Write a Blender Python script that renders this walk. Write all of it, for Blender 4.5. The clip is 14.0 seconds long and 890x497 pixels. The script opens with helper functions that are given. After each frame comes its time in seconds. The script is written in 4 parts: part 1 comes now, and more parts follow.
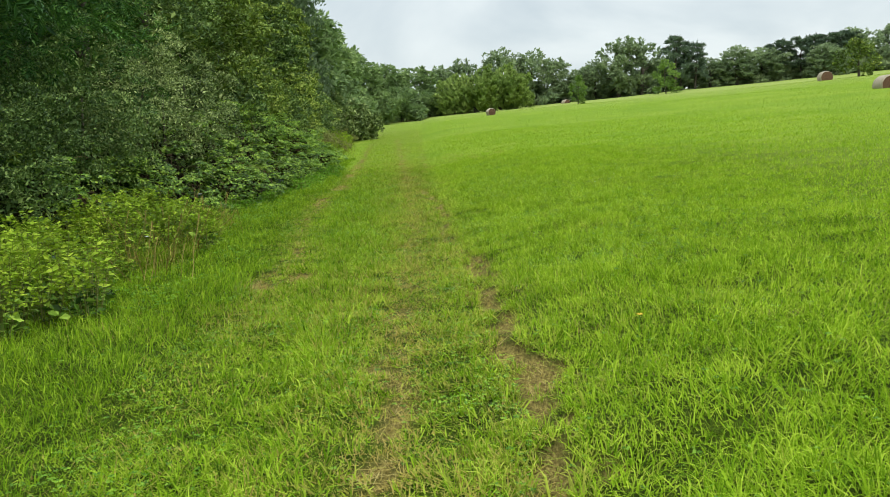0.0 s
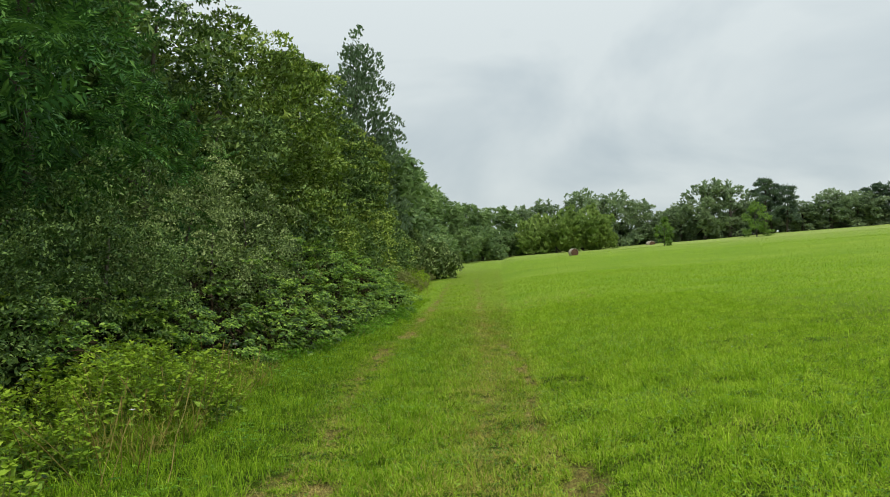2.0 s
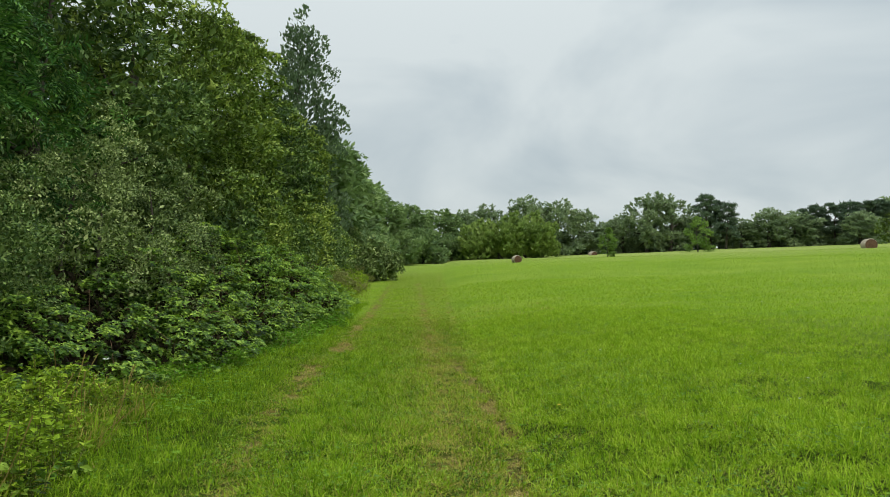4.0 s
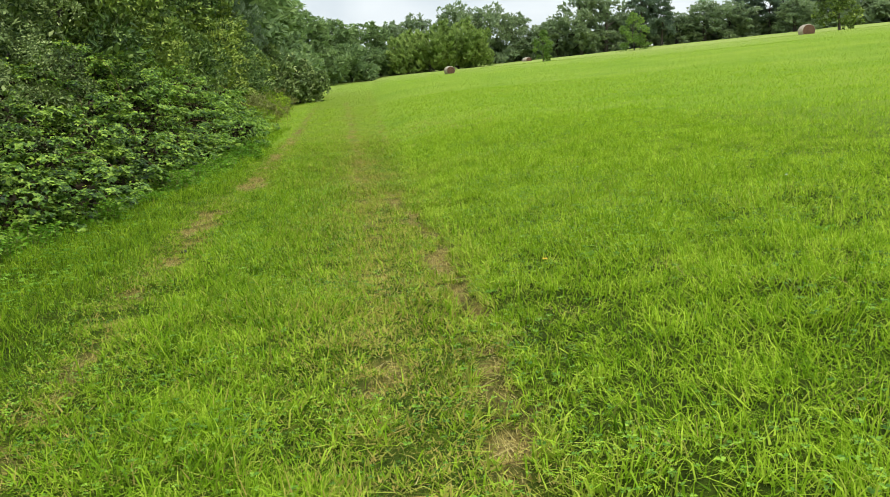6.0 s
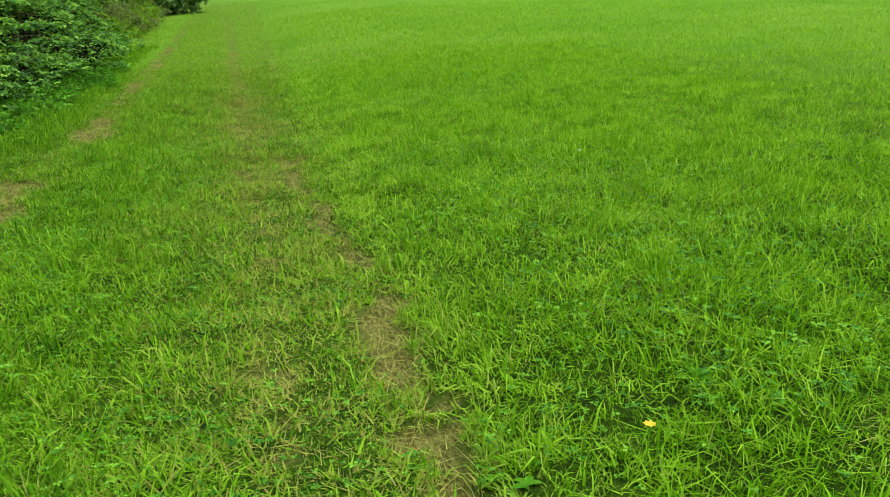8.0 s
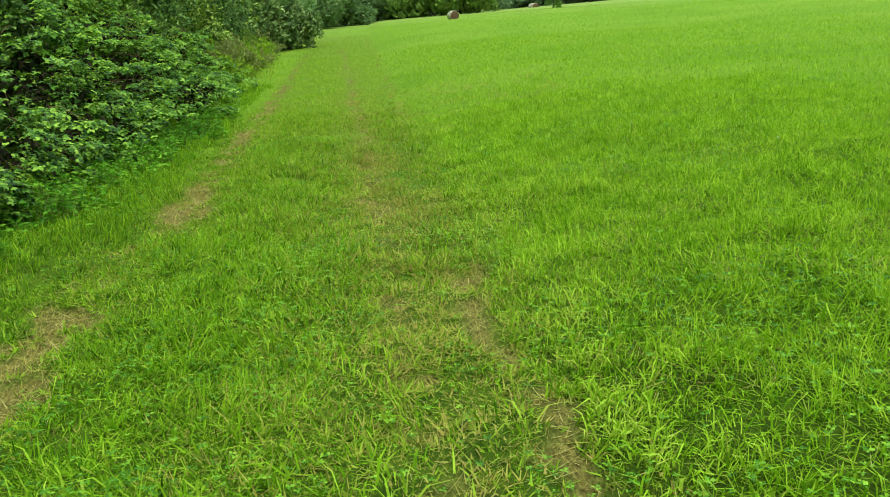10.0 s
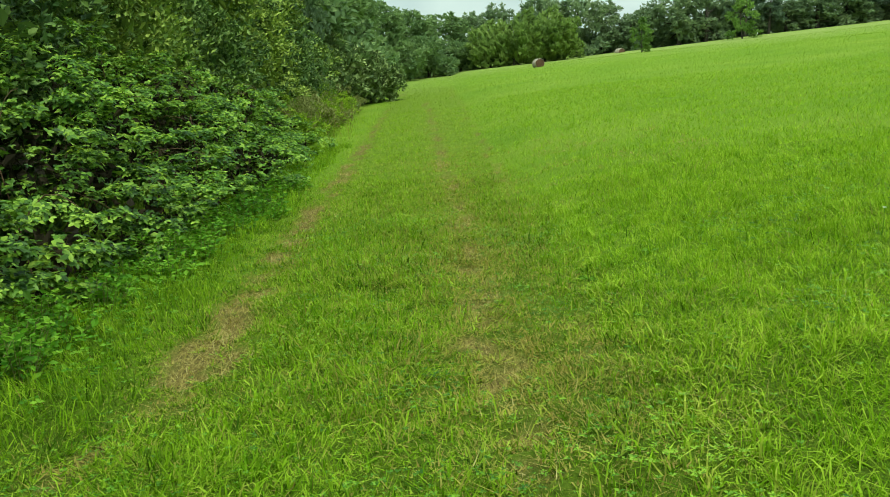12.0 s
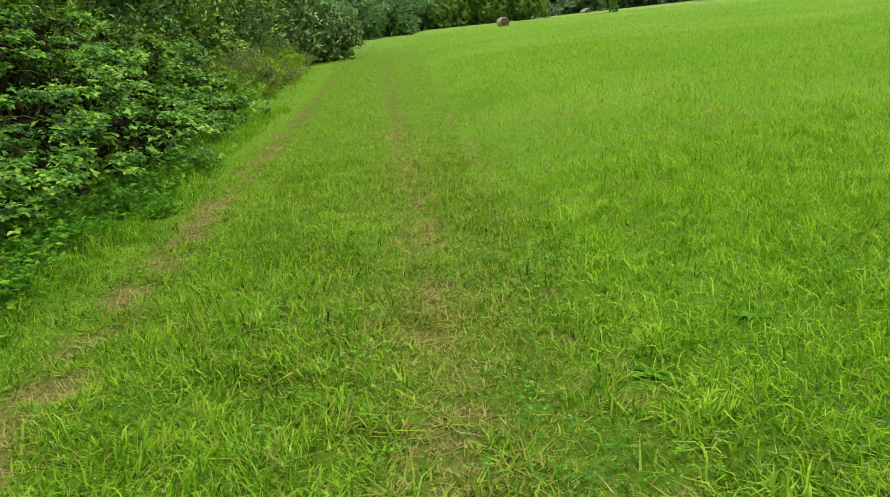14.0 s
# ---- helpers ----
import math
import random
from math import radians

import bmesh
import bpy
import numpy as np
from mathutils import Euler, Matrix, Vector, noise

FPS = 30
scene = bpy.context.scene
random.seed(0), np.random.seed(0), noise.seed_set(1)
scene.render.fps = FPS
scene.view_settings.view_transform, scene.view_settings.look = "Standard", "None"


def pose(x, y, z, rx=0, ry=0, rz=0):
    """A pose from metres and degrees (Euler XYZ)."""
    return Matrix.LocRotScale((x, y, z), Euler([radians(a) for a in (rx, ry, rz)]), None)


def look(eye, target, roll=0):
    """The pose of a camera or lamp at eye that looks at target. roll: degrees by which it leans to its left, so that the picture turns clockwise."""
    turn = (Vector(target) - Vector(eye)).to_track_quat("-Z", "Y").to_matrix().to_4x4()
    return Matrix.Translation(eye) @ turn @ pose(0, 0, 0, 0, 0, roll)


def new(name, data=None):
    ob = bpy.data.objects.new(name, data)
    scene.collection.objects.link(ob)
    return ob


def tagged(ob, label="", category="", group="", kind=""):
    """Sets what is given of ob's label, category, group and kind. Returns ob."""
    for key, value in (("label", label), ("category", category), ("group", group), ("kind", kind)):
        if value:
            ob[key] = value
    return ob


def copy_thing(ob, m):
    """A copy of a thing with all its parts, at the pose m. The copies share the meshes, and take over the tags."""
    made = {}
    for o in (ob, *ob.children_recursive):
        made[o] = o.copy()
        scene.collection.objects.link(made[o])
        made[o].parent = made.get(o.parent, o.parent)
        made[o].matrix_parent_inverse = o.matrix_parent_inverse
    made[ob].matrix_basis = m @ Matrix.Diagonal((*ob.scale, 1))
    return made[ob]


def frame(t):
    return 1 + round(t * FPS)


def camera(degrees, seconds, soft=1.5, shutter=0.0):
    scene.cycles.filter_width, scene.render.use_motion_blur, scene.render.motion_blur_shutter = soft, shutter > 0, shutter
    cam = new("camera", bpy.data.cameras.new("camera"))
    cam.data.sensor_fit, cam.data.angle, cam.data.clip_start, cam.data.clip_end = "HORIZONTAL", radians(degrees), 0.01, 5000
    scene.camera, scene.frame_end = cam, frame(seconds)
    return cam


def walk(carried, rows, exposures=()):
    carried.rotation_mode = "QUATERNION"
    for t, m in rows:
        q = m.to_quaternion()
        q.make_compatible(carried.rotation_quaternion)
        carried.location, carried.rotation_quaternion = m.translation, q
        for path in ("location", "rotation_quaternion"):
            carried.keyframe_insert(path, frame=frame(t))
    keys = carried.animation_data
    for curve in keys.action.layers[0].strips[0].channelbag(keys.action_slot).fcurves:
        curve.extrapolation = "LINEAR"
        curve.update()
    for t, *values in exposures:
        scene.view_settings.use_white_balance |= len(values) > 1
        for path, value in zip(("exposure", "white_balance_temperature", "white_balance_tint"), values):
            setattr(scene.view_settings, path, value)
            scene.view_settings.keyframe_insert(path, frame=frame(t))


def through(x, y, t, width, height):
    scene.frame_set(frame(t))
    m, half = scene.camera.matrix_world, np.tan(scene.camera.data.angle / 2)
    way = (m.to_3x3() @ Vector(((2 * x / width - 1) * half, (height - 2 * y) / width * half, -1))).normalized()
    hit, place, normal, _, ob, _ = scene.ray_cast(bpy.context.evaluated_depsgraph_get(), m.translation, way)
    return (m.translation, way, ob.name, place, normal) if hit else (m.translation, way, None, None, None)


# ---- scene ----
cam = camera(56.79, 14.0, soft=0.95)
PATH = [
    (0, (0.000, 0.000, 1.413), (81.79, 2.04, -0.00)),
    (0.5, (0.028, 0.736, 1.426), (85.29, 4.03, 1.86)),
    (1, (-0.029, 1.409, 1.435), (88.54, 1.67, 2.39)),
    (1.5, (-0.034, 2.078, 1.457), (91.07, 0.20, 3.17)),
    (2, (-0.076, 2.741, 1.478), (91.52, 1.01, 5.57)),
    (2.2, (-0.101, 3.015, 1.513), (91.80, 1.12, 5.71)),
    (4.3, (-0.485, 6.011, 1.481), (91.71, -1.97, 0.70)),
    (4.5, (-0.461, 6.291, 1.526), (88.51, -2.13, 0.62)),
    (5, (-0.411, 6.969, 1.464), (83.08, 0.21, 0.09)),
    (5.5, (-0.473, 7.647, 1.457), (82.42, 1.34, -1.12)),
    (6, (-0.426, 8.261, 1.359), (79.03, 2.43, -3.40)),
    (6.5, (-0.388, 8.950, 1.403), (81.45, 0.94, -9.17)),
    (7, (-0.425, 9.663, 1.359), (76.49, -0.81, -8.30)),
    (7.5, (-0.439, 10.461, 1.438), (76.78, 0.25, -10.77)),
    (8, (-0.538, 11.208, 1.453), (73.49, -0.29, -10.87)),
    (8.5, (-0.575, 11.963, 1.476), (74.46, 0.37, -10.30)),
    (8.7, (-0.615, 12.254, 1.458), (76.85, 0.66, -8.24)),
    (10.8, (-1.040, 15.220, 1.497), (74.78, 2.95, -0.24)),
    (11, (-1.069, 15.493, 1.507), (77.86, 3.68, 1.58)),
    (11.5, (-1.133, 16.173, 1.488), (77.10, 4.10, 2.56)),
    (12, (-1.129, 16.878, 1.481), (78.92, 2.91, 1.71)),
    (12.5, (-1.205, 17.534, 1.450), (75.66, 0.20, 2.22)),
    (13, (-1.179, 18.257, 1.408), (74.74, 3.66, 1.91)),
    (13.5, (-1.203, 18.973, 1.380), (77.79, 4.06, 1.33)),
    (14, (-1.142, 19.680, 1.353), (76.20, 2.28, -0.91)),
]
walk(cam, [(t, pose(*eye, *turn)) for t, eye, turn in PATH],
     exposures=[(0, 0.17, 6500, 10), (0.5, 0.11, 6500, 10), (1, -0.29, 6500, 9), (1.5, -0.19, 6500, 9), (2.2, -0.16, 6500, 9), (4.3, -0.21, 6500, 9), (5, 0.04, 6500, 13),
                (5.5, 0.31, 6500, 12), (6, 0.29, 6500, 13), (6.5, 0.21, 6500, 8), (7, 0.09, 6500, 0), (7.5, -0.21, 6500, -30), (8, 0.14, 6500, -26), (8.5, 0.31, 6500, -19),
                (11, 0.27, 6500, -15), (11.5, 0.14, 6500, -10), (12, 0.09, 6500, -12), (12.5, -0.06, 6500, -11), (13, 0.48, 6500, -1), (13.5, -0.24, 6500, -13), (14, 0.13, 6500, -10)])

# ---------------------------------------------------------------- sky and sun
world = bpy.data.worlds.new("overcast_sky")
scene.world = world
world.use_nodes = True
wn, wl = world.node_tree.nodes, world.node_tree.links
wn.clear()
w_out = wn.new("ShaderNodeOutputWorld")
w_bg = wn.new("ShaderNodeBackground")
w_sky = wn.new("ShaderNodeTexSky")
w_sky.sky_type, w_sky.sun_disc = "NISHITA", False
w_sky.sun_elevation, w_sky.sun_rotation = radians(58), radians(200)
w_scale = wn.new("ShaderNodeVectorMath")
w_scale.operation = "SCALE"
w_scale.inputs["Scale"].default_value = 0.12
wl.new(w_sky.outputs[0], w_scale.inputs[0])
w_tc = wn.new("ShaderNodeTexCoord")
w_sep = wn.new("ShaderNodeSeparateXYZ")
wl.new(w_tc.outputs["Generated"], w_sep.inputs[0])
# cloud deck: project the direction on a flat layer so clouds stretch to the horizon
w_h = wn.new("ShaderNodeMath")
w_h.operation, w_h.use_clamp = "MAXIMUM", False
w_h.inputs[1].default_value = 0.0
wl.new(w_sep.outputs["Z"], w_h.inputs[0])
w_add = wn.new("ShaderNodeMath")
w_add.operation = "ADD"
w_add.inputs[1].default_value = 0.5
wl.new(w_h.outputs[0], w_add.inputs[0])
w_div = wn.new("ShaderNodeVectorMath")
w_div.operation = "DIVIDE"
w_comb = wn.new("ShaderNodeCombineXYZ")
for k in range(3):
    wl.new(w_add.outputs[0], w_comb.inputs[k])
wl.new(w_tc.outputs["Generated"], w_div.inputs[0])
wl.new(w_comb.outputs[0], w_div.inputs[1])
w_noise = wn.new("ShaderNodeTexNoise")
w_noise.inputs["Scale"].default_value = 1.9
w_noise.inputs["Detail"].default_value = 5.0
w_noise.inputs["Roughness"].default_value = 0.5
w_noise.inputs["Distortion"].default_value = 0.4
w_map = wn.new("ShaderNodeMapping")
w_map.inputs["Location"].default_value = (2.35, 0.8, 0.4)
wl.new(w_div.outputs[0], w_map.inputs["Vector"])
wl.new(w_map.outputs[0], w_noise.inputs["Vector"])
w_ramp = wn.new("ShaderNodeValToRGB")
w_ramp.color_ramp.elements[0].position, w_ramp.color_ramp.elements[0].color = 0.38, (0.50, 0.585, 0.63, 1)
w_ramp.color_ramp.elements[1].position, w_ramp.color_ramp.elements[1].color = 0.60, (0.77, 0.835, 0.84, 1)
wl.new(w_noise.outputs["Fac"], w_ramp.inputs[0])
# an overcast sky is brighter overhead than at the horizon
w_grad = wn.new("ShaderNodeMath")
w_grad.operation = "MULTIPLY_ADD"
w_grad.inputs[1].default_value, w_grad.inputs[2].default_value = 1.5, 0.98
w_sq = wn.new("ShaderNodeMath")
w_sq.operation = "POWER"
w_sq.inputs[1].default_value = 2.0
wl.new(w_h.outputs[0], w_sq.inputs[0])
wl.new(w_sq.outputs[0], w_grad.inputs[0])
w_cloud = wn.new("ShaderNodeVectorMath")
w_cloud.operation = "SCALE"
wl.new(w_ramp.outputs[0], w_cloud.inputs[0])
wl.new(w_grad.outputs[0], w_cloud.inputs["Scale"])
w_mix = wn.new("ShaderNodeMix")
w_mix.data_type = "RGBA"
w_mix.inputs["Factor"].default_value = 0.9
wl.new(w_scale.outputs[0], w_mix.inputs["A"])
wl.new(w_cloud.outputs[0], w_mix.inputs["B"])
wl.new(w_mix.outputs["Result"], w_bg.inputs["Color"])
w_bg.inputs["Strength"].default_value = 1.0
wl.new(w_bg.outputs[0], w_out.inputs[0])

sun = new("sun", bpy.data.lights.new("sun", "SUN"))
sun.data.energy, sun.data.angle, sun.data.color = 1.9, radians(15), (1.0, 0.96, 0.90)
sun.matrix_world = look((6, -14, 30), (0, 0, 0))


# ---------------------------------------------------------------- plan of the land
def edge(y):
    """x of the edge between the mown path and the tall meadow"""
    return 0.36 - 0.032 * y


def soft_cap(v, top, width):
    return top - width * np.log1p(np.exp((top - v) / width))


def ground_z(x, y):
    x, y = np.asarray(x, float), np.asarray(y, float)
    yy = soft_cap(y, 190.0, 12.0)
    z = 0.15 * np.log1p(np.exp(np.clip((yy - 24.0) / 5.0, -40, 40)))
    u = np.minimum(x - edge(np.minimum(y, 150.0)), 170.0)
    up = np.maximum(u, 0)
    z = z + 0.061 * up + 0.30 * (1 - np.exp(-up / 1.3)) + 0.04 * np.clip(u, -8, 0)
    return z


def lattice(ix, iy, seed):
    h = (ix.astype(np.int64) * 374761393 + iy.astype(np.int64) * 668265263 + seed * 982451653) & 0x7FFFFFFF
    h = ((h ^ (h >> 13)) * 1274126177) & 0x7FFFFFFF
    return ((h ^ (h >> 16)) & 0xFFFF) / 65535.0


def vnoise(x, y, scale, seed=0):
    """smooth value noise, 0 to 1, with cells of the given size"""
    x, y = np.asarray(x, float) / scale, np.asarray(y, float) / scale
    ix, iy = np.floor(x), np.floor(y)
    fx, fy = x - ix, y - iy
    fx, fy = fx * fx * (3 - 2 * fx), fy * fy * (3 - 2 * fy)
    a, b = lattice(ix, iy, seed), lattice(ix + 1, iy, seed)
    c, d = lattice(ix, iy + 1, seed), lattice(ix + 1, iy + 1, seed)
    return (a * (1 - fx) + b * fx) * (1 - fy) + (c * (1 - fx) + d * fx) * fy


def bumps(x, y):
    near = np.exp(-np.maximum(np.abs(np.asarray(y) - 14) - 18, 0) / 10)
    return near * (0.06 * (vnoise(x, y, 0.9, 3) - 0.5) + 0.05 * (vnoise(x, y, 0.3, 4) - 0.5)) + 0.25 * (
        vnoise(x, y, 14.0, 5) - 0.5) * np.clip((np.asarray(y) - 30) / 30, 0, 1)


def land(x, y):
    return ground_z(x, y) + bumps(x, y)


def left_rut(y):
    return np.interp(y, [0, 8, 10.5, 13.7, 16, 18.5, 20, 21.2, 22.5, 24.5, 30, 45, 70], [-1.5, -1.75, -1.95, -2.45, -2.62, -2.80, -2.92, -2.74, -2.88, -3.0, -3.22, -4.2, -5.6])


def right_rut(y):
    return np.interp(y, [0, 3, 5, 7, 10, 13, 16, 18, 22, 45, 70], [0.45, 0.40, 0.42, 0.36, 0.02, -0.05, -0.2, -0.5, -0.45, -1.3, -2.4])


def middle_rut(y):
    return np.interp(y, [0, 5, 14, 19.5, 22, 25, 40, 70], [-0.3, -0.35, -0.62, -0.95, -1.1, -1.3, -2.2, -4.2])


def worn(x, y):
    """how bare the ground is, 0 to 1"""
    x, y = np.asarray(x, float), np.asarray(y, float)
    n = 0.27 * vnoise(x, y, 0.45, 7) + 0.43 * vnoise(x, y, 0.15, 8) + 0.3 * vnoise(x, y, 0.06, 10)
    n = np.clip(0.46 + 1.9 * (n - 0.5), 0, 1)
    sway = 0.10 * (vnoise(x * 0, y, 0.8, 9) - 0.5) + 0.16 * (vnoise(x, y, 0.22, 19) - 0.5)
    r = np.exp(-((x - right_rut(y) - 1.5 * sway) / 0.115) ** 2) * np.interp(
        y, [2, 3, 6.6, 7.4, 9.6, 10.4, 16, 16.8, 18, 19, 20, 30, 60], [1.3, 1.5, 1.45, 0.8, 0.75, 1.35, 1.45, 0.8, 0.9, 0.65, 0.5, 0.6, 0.55])
    wide = np.interp(y, [9, 17.2, 17.6, 18.8, 19.4, 20.4, 20.8, 21.7, 22.2, 30], [0.15, 0.15, 0.23, 0.21, 0.15, 0.18, 0.30, 0.24, 0.17, 0.16])
    l = np.exp(-((x - left_rut(y) - sway) / wide) ** 2) * np.interp(
        y, [2, 7.4, 7.9, 8.9, 9.3, 10.2, 11, 13, 14.2, 15.4, 16.5, 17.4, 18.8, 19.6, 21.0, 21.6, 22.1, 26.5, 29, 40, 60],
        [0.1, 0.2, 0.8, 0.8, 0.3, 0.65, 0.45, 0.7, 0.5, 0.75, 0.7, 1.7, 1.6, 0.6, 0.45, 1.3, 1.2, 1.2, 1.0, 0.8, 0.5])
    l = np.maximum(l, 2.0 * np.exp(-((x + 1.80) / 0.34) ** 2 - ((y - 8.30) / 0.45) ** 2))
    m = np.exp(-((x - middle_rut(y) - sway) / 0.19) ** 2) * np.interp(y, [2, 4.5, 6, 8, 16, 20, 21.5, 25, 30, 60], [0.5, 0.72, 0.68, 0.52, 0.52, 0.66, 0.78, 0.74, 0.7, 0.5])
    base = np.maximum(np.maximum(r, l), m)
    return np.clip((base * (0.10 + 1.55 * n) - 0.36) / 0.45, 0, 1)


def thatch_zone(x, y):
    """the trodden margins of the wheel tracks, where dead grass lies among the green"""
    x, y = np.asarray(x, float), np.asarray(y, float)
    z = np.exp(-((x - right_rut(y) + 0.08) / 0.24) ** 2) * np.interp(y, [2, 8, 15, 18], [0.8, 1.0, 0.9, 0.25])
    z = np.maximum(z, np.exp(-((x - left_rut(y) - 0.05) / 0.30) ** 2) * np.interp(y, [4, 9, 15, 18], [0.3, 0.7, 0.5, 0.45]))
    z = np.maximum(z, np.exp(-((x - middle_rut(y) - 0.05) / 0.26) ** 2) * 0.65)
    return z * (0.25 + 0.95 * vnoise(x, y, 0.4, 47))


def lush(x, y):
    """the strip of better grass between the left wheel track and the middle of the path"""
    c, w = 0.5 * (left_rut(y) + middle_rut(y)) + 0.05, 0.32 * (middle_rut(y) - left_rut(y))
    return np.exp(-((x - c) / w) ** 2) * (0.45 + 0.75 * vnoise(x, y, 0.8, 23))


def meadow_side(x, y):
    """how far to the meadow's side of its ragged edge"""
    return x - edge(y) + 0.45 * (vnoise(x, y, 0.5, 25) - 0.5) + 0.2 * (vnoise(x, y, 0.17, 26) - 0.5)


def height_of_grass(x, y):
    u = meadow_side(x, y)
    right = np.clip((u + 0.05) / 0.9, 0, 1)
    left = np.clip((left_rut(y) - 0.25 - x) / 0.4, 0, 1)
    tuss = vnoise(x, y, 0.6, 11) * 0.4 + vnoise(x, y, 0.22, 12) * 0.6
    tall = 0.070 + 0.10 * tuss ** 1.5
    low = 0.034 + 0.09 * np.clip(tuss * 2.0 - 0.62, 0, 1) + 0.055 * lush(x, y) * (0.4 + tuss)
    h = low + (tall - low) * np.maximum(right, left)
    return h * (1 - 0.65 * worn(x, y))


# ---------------------------------------------------------------- materials
def material(name):
    m = bpy.data.materials.new(name)
    m.use_nodes = True
    n, l = m.node_tree.nodes, m.node_tree.links
    n.clear()
    return m, n, l


def ramp(n, stops):
    r = n.new("ShaderNodeValToRGB")
    e = r.color_ramp.elements
    e[0].position, e[0].color = stops[0][0], (*stops[0][1], 1)
    e[1].position, e[1].color = stops[-1][0], (*stops[-1][1], 1)
    for p, c in stops[1:-1]:
        k = e.new(p)
        k.color = (*c, 1)
    return r


def noise_node(n, l, scale, detail=4.0, rough=0.55, coord=None):
    t = n.new("ShaderNodeTexNoise")
    t.inputs["Scale"].default_value, t.inputs["Detail"].default_value, t.inputs["Roughness"].default_value = scale, detail, rough
    if coord is not None:
        l.new(coord, t.inputs["Vector"])
    return t


def mixed(n, l, fac, a, b):
    m = n.new("ShaderNodeMix")
    m.data_type = "RGBA"
    for key, v in (("Factor", fac), ("A", a), ("B", b)):
        if isinstance(v, (int, float)):
            m.inputs[key].default_value = v
        elif isinstance(v, tuple):
            m.inputs[key].default_value = (*v, 1)
        else:
            l.new(v, m.inputs[key])
    return m.outputs["Result"]


def leaf_material(name, dark, mid, light, through=0.35, rough=0.5, patch=0.6, gloss=0.12):
    """foliage: tone varies leaf by leaf and in drifts; some light passes through"""
    m, n, l = material(name)
    out = n.new("ShaderNodeOutputMaterial")
    geo = n.new("ShaderNodeNewGeometry")
    big = noise_node(n, l, patch, 2.0, 0.5, geo.outputs["Position"])
    add = n.new("ShaderNodeMath")
    add.operation = "MULTIPLY_ADD"
    add.inputs[1].default_value = 0.8
    l.new(geo.outputs["Random Per Island"], add.inputs[0])
    sub = n.new("ShaderNodeMath")
    sub.operation = "MULTIPLY_ADD"
    sub.inputs[1].default_value, sub.inputs[2].default_value = 1.6, -0.72
    l.new(big.outputs["Fac"], sub.inputs[0])
    l.new(sub.outputs[0], add.inputs[2])
    r = ramp(n, [(0.0, dark), (0.5, mid), (1.0, light)])
    l.new(add.outputs[0], r.inputs[0])
    p = n.new("ShaderNodeBsdfPrincipled")
    p.inputs["Roughness"].default_value = rough
    p.inputs["Specular IOR Level"].default_value = gloss
    l.new(r.outputs[0], p.inputs["Base Color"])
    tr = n.new("ShaderNodeBsdfTranslucent")
    tint = mixed(n, l, 0.5, r.outputs[0], (light[0] * 1.1, light[1] * 1.2, light[2]))
    l.new(tint, tr.inputs["Color"])
    mix = n.new("ShaderNodeMixShader")
    mix.inputs[0].default_value = through
    l.new(p.outputs[0], mix.inputs[1])
    l.new(tr.outputs[0], mix.inputs[2])
    l.new(mix.outputs[0], out.inputs[0])
    return m


def blade_material(name, stops, dry_colour, through=0.24):
    """grass: green from blade to blade, straw where the 'dry' value says so"""
    m, n, l = material(name)
    out = n.new("ShaderNodeOutputMaterial")
    geo = n.new("ShaderNodeNewGeometry")
    at = n.new("ShaderNodeAttribute")
    at.attribute_name = "dry"
    big = noise_node(n, l, 4.2, 4.0, 0.7, geo.outputs["Position"])
    add = n.new("ShaderNodeMath")
    add.operation = "MULTIPLY_ADD"
    add.inputs[1].default_value = 0.42
    l.new(geo.outputs["Random Per Island"], add.inputs[0])
    tone = n.new("ShaderNodeAttribute")
    tone.attribute_name = "tone"
    both = n.new("ShaderNodeMath")
    both.operation = "MULTIPLY_ADD"
    both.inputs[1].default_value = 0.95
    drift = n.new("ShaderNodeMath")
    drift.operation = "MULTIPLY_ADD"
    drift.inputs[1].default_value, drift.inputs[2].default_value = 1.5, -0.24
    l.new(big.outputs["Fac"], drift.inputs[0])
    l.new(tone.outputs["Fac"], both.inputs[0])
    l.new(drift.outputs[0], both.inputs[2])
    sub = n.new("ShaderNodeMath")
    sub.operation = "MULTIPLY_ADD"
    sub.inputs[1].default_value, sub.inputs[2].default_value = 0.9, -0.56
    l.new(both.outputs[0], sub.inputs[0])
    l.new(sub.outputs[0], add.inputs[2])
    r = ramp(n, stops)
    l.new(add.outputs[0], r.inputs[0])
    col = mixed(n, l, at.outputs["Fac"], r.outputs[0], dry_colour)
    p = n.new("ShaderNodeBsdfPrincipled")
    p.inputs["Roughness"].default_value = 0.55
    p.inputs["Specular IOR Level"].default_value = 0.04
    l.new(col, p.inputs["Base Color"])
    tr = n.new("ShaderNodeBsdfTranslucent")
    l.new(col, tr.inputs["Color"])
    mix = n.new("ShaderNodeMixShader")
    mix.inputs[0].default_value = through
    l.new(p.outputs[0], mix.inputs[1])
    l.new(tr.outputs[0], mix.inputs[2])
    l.new(mix.outputs[0], out.inputs[0])
    return m


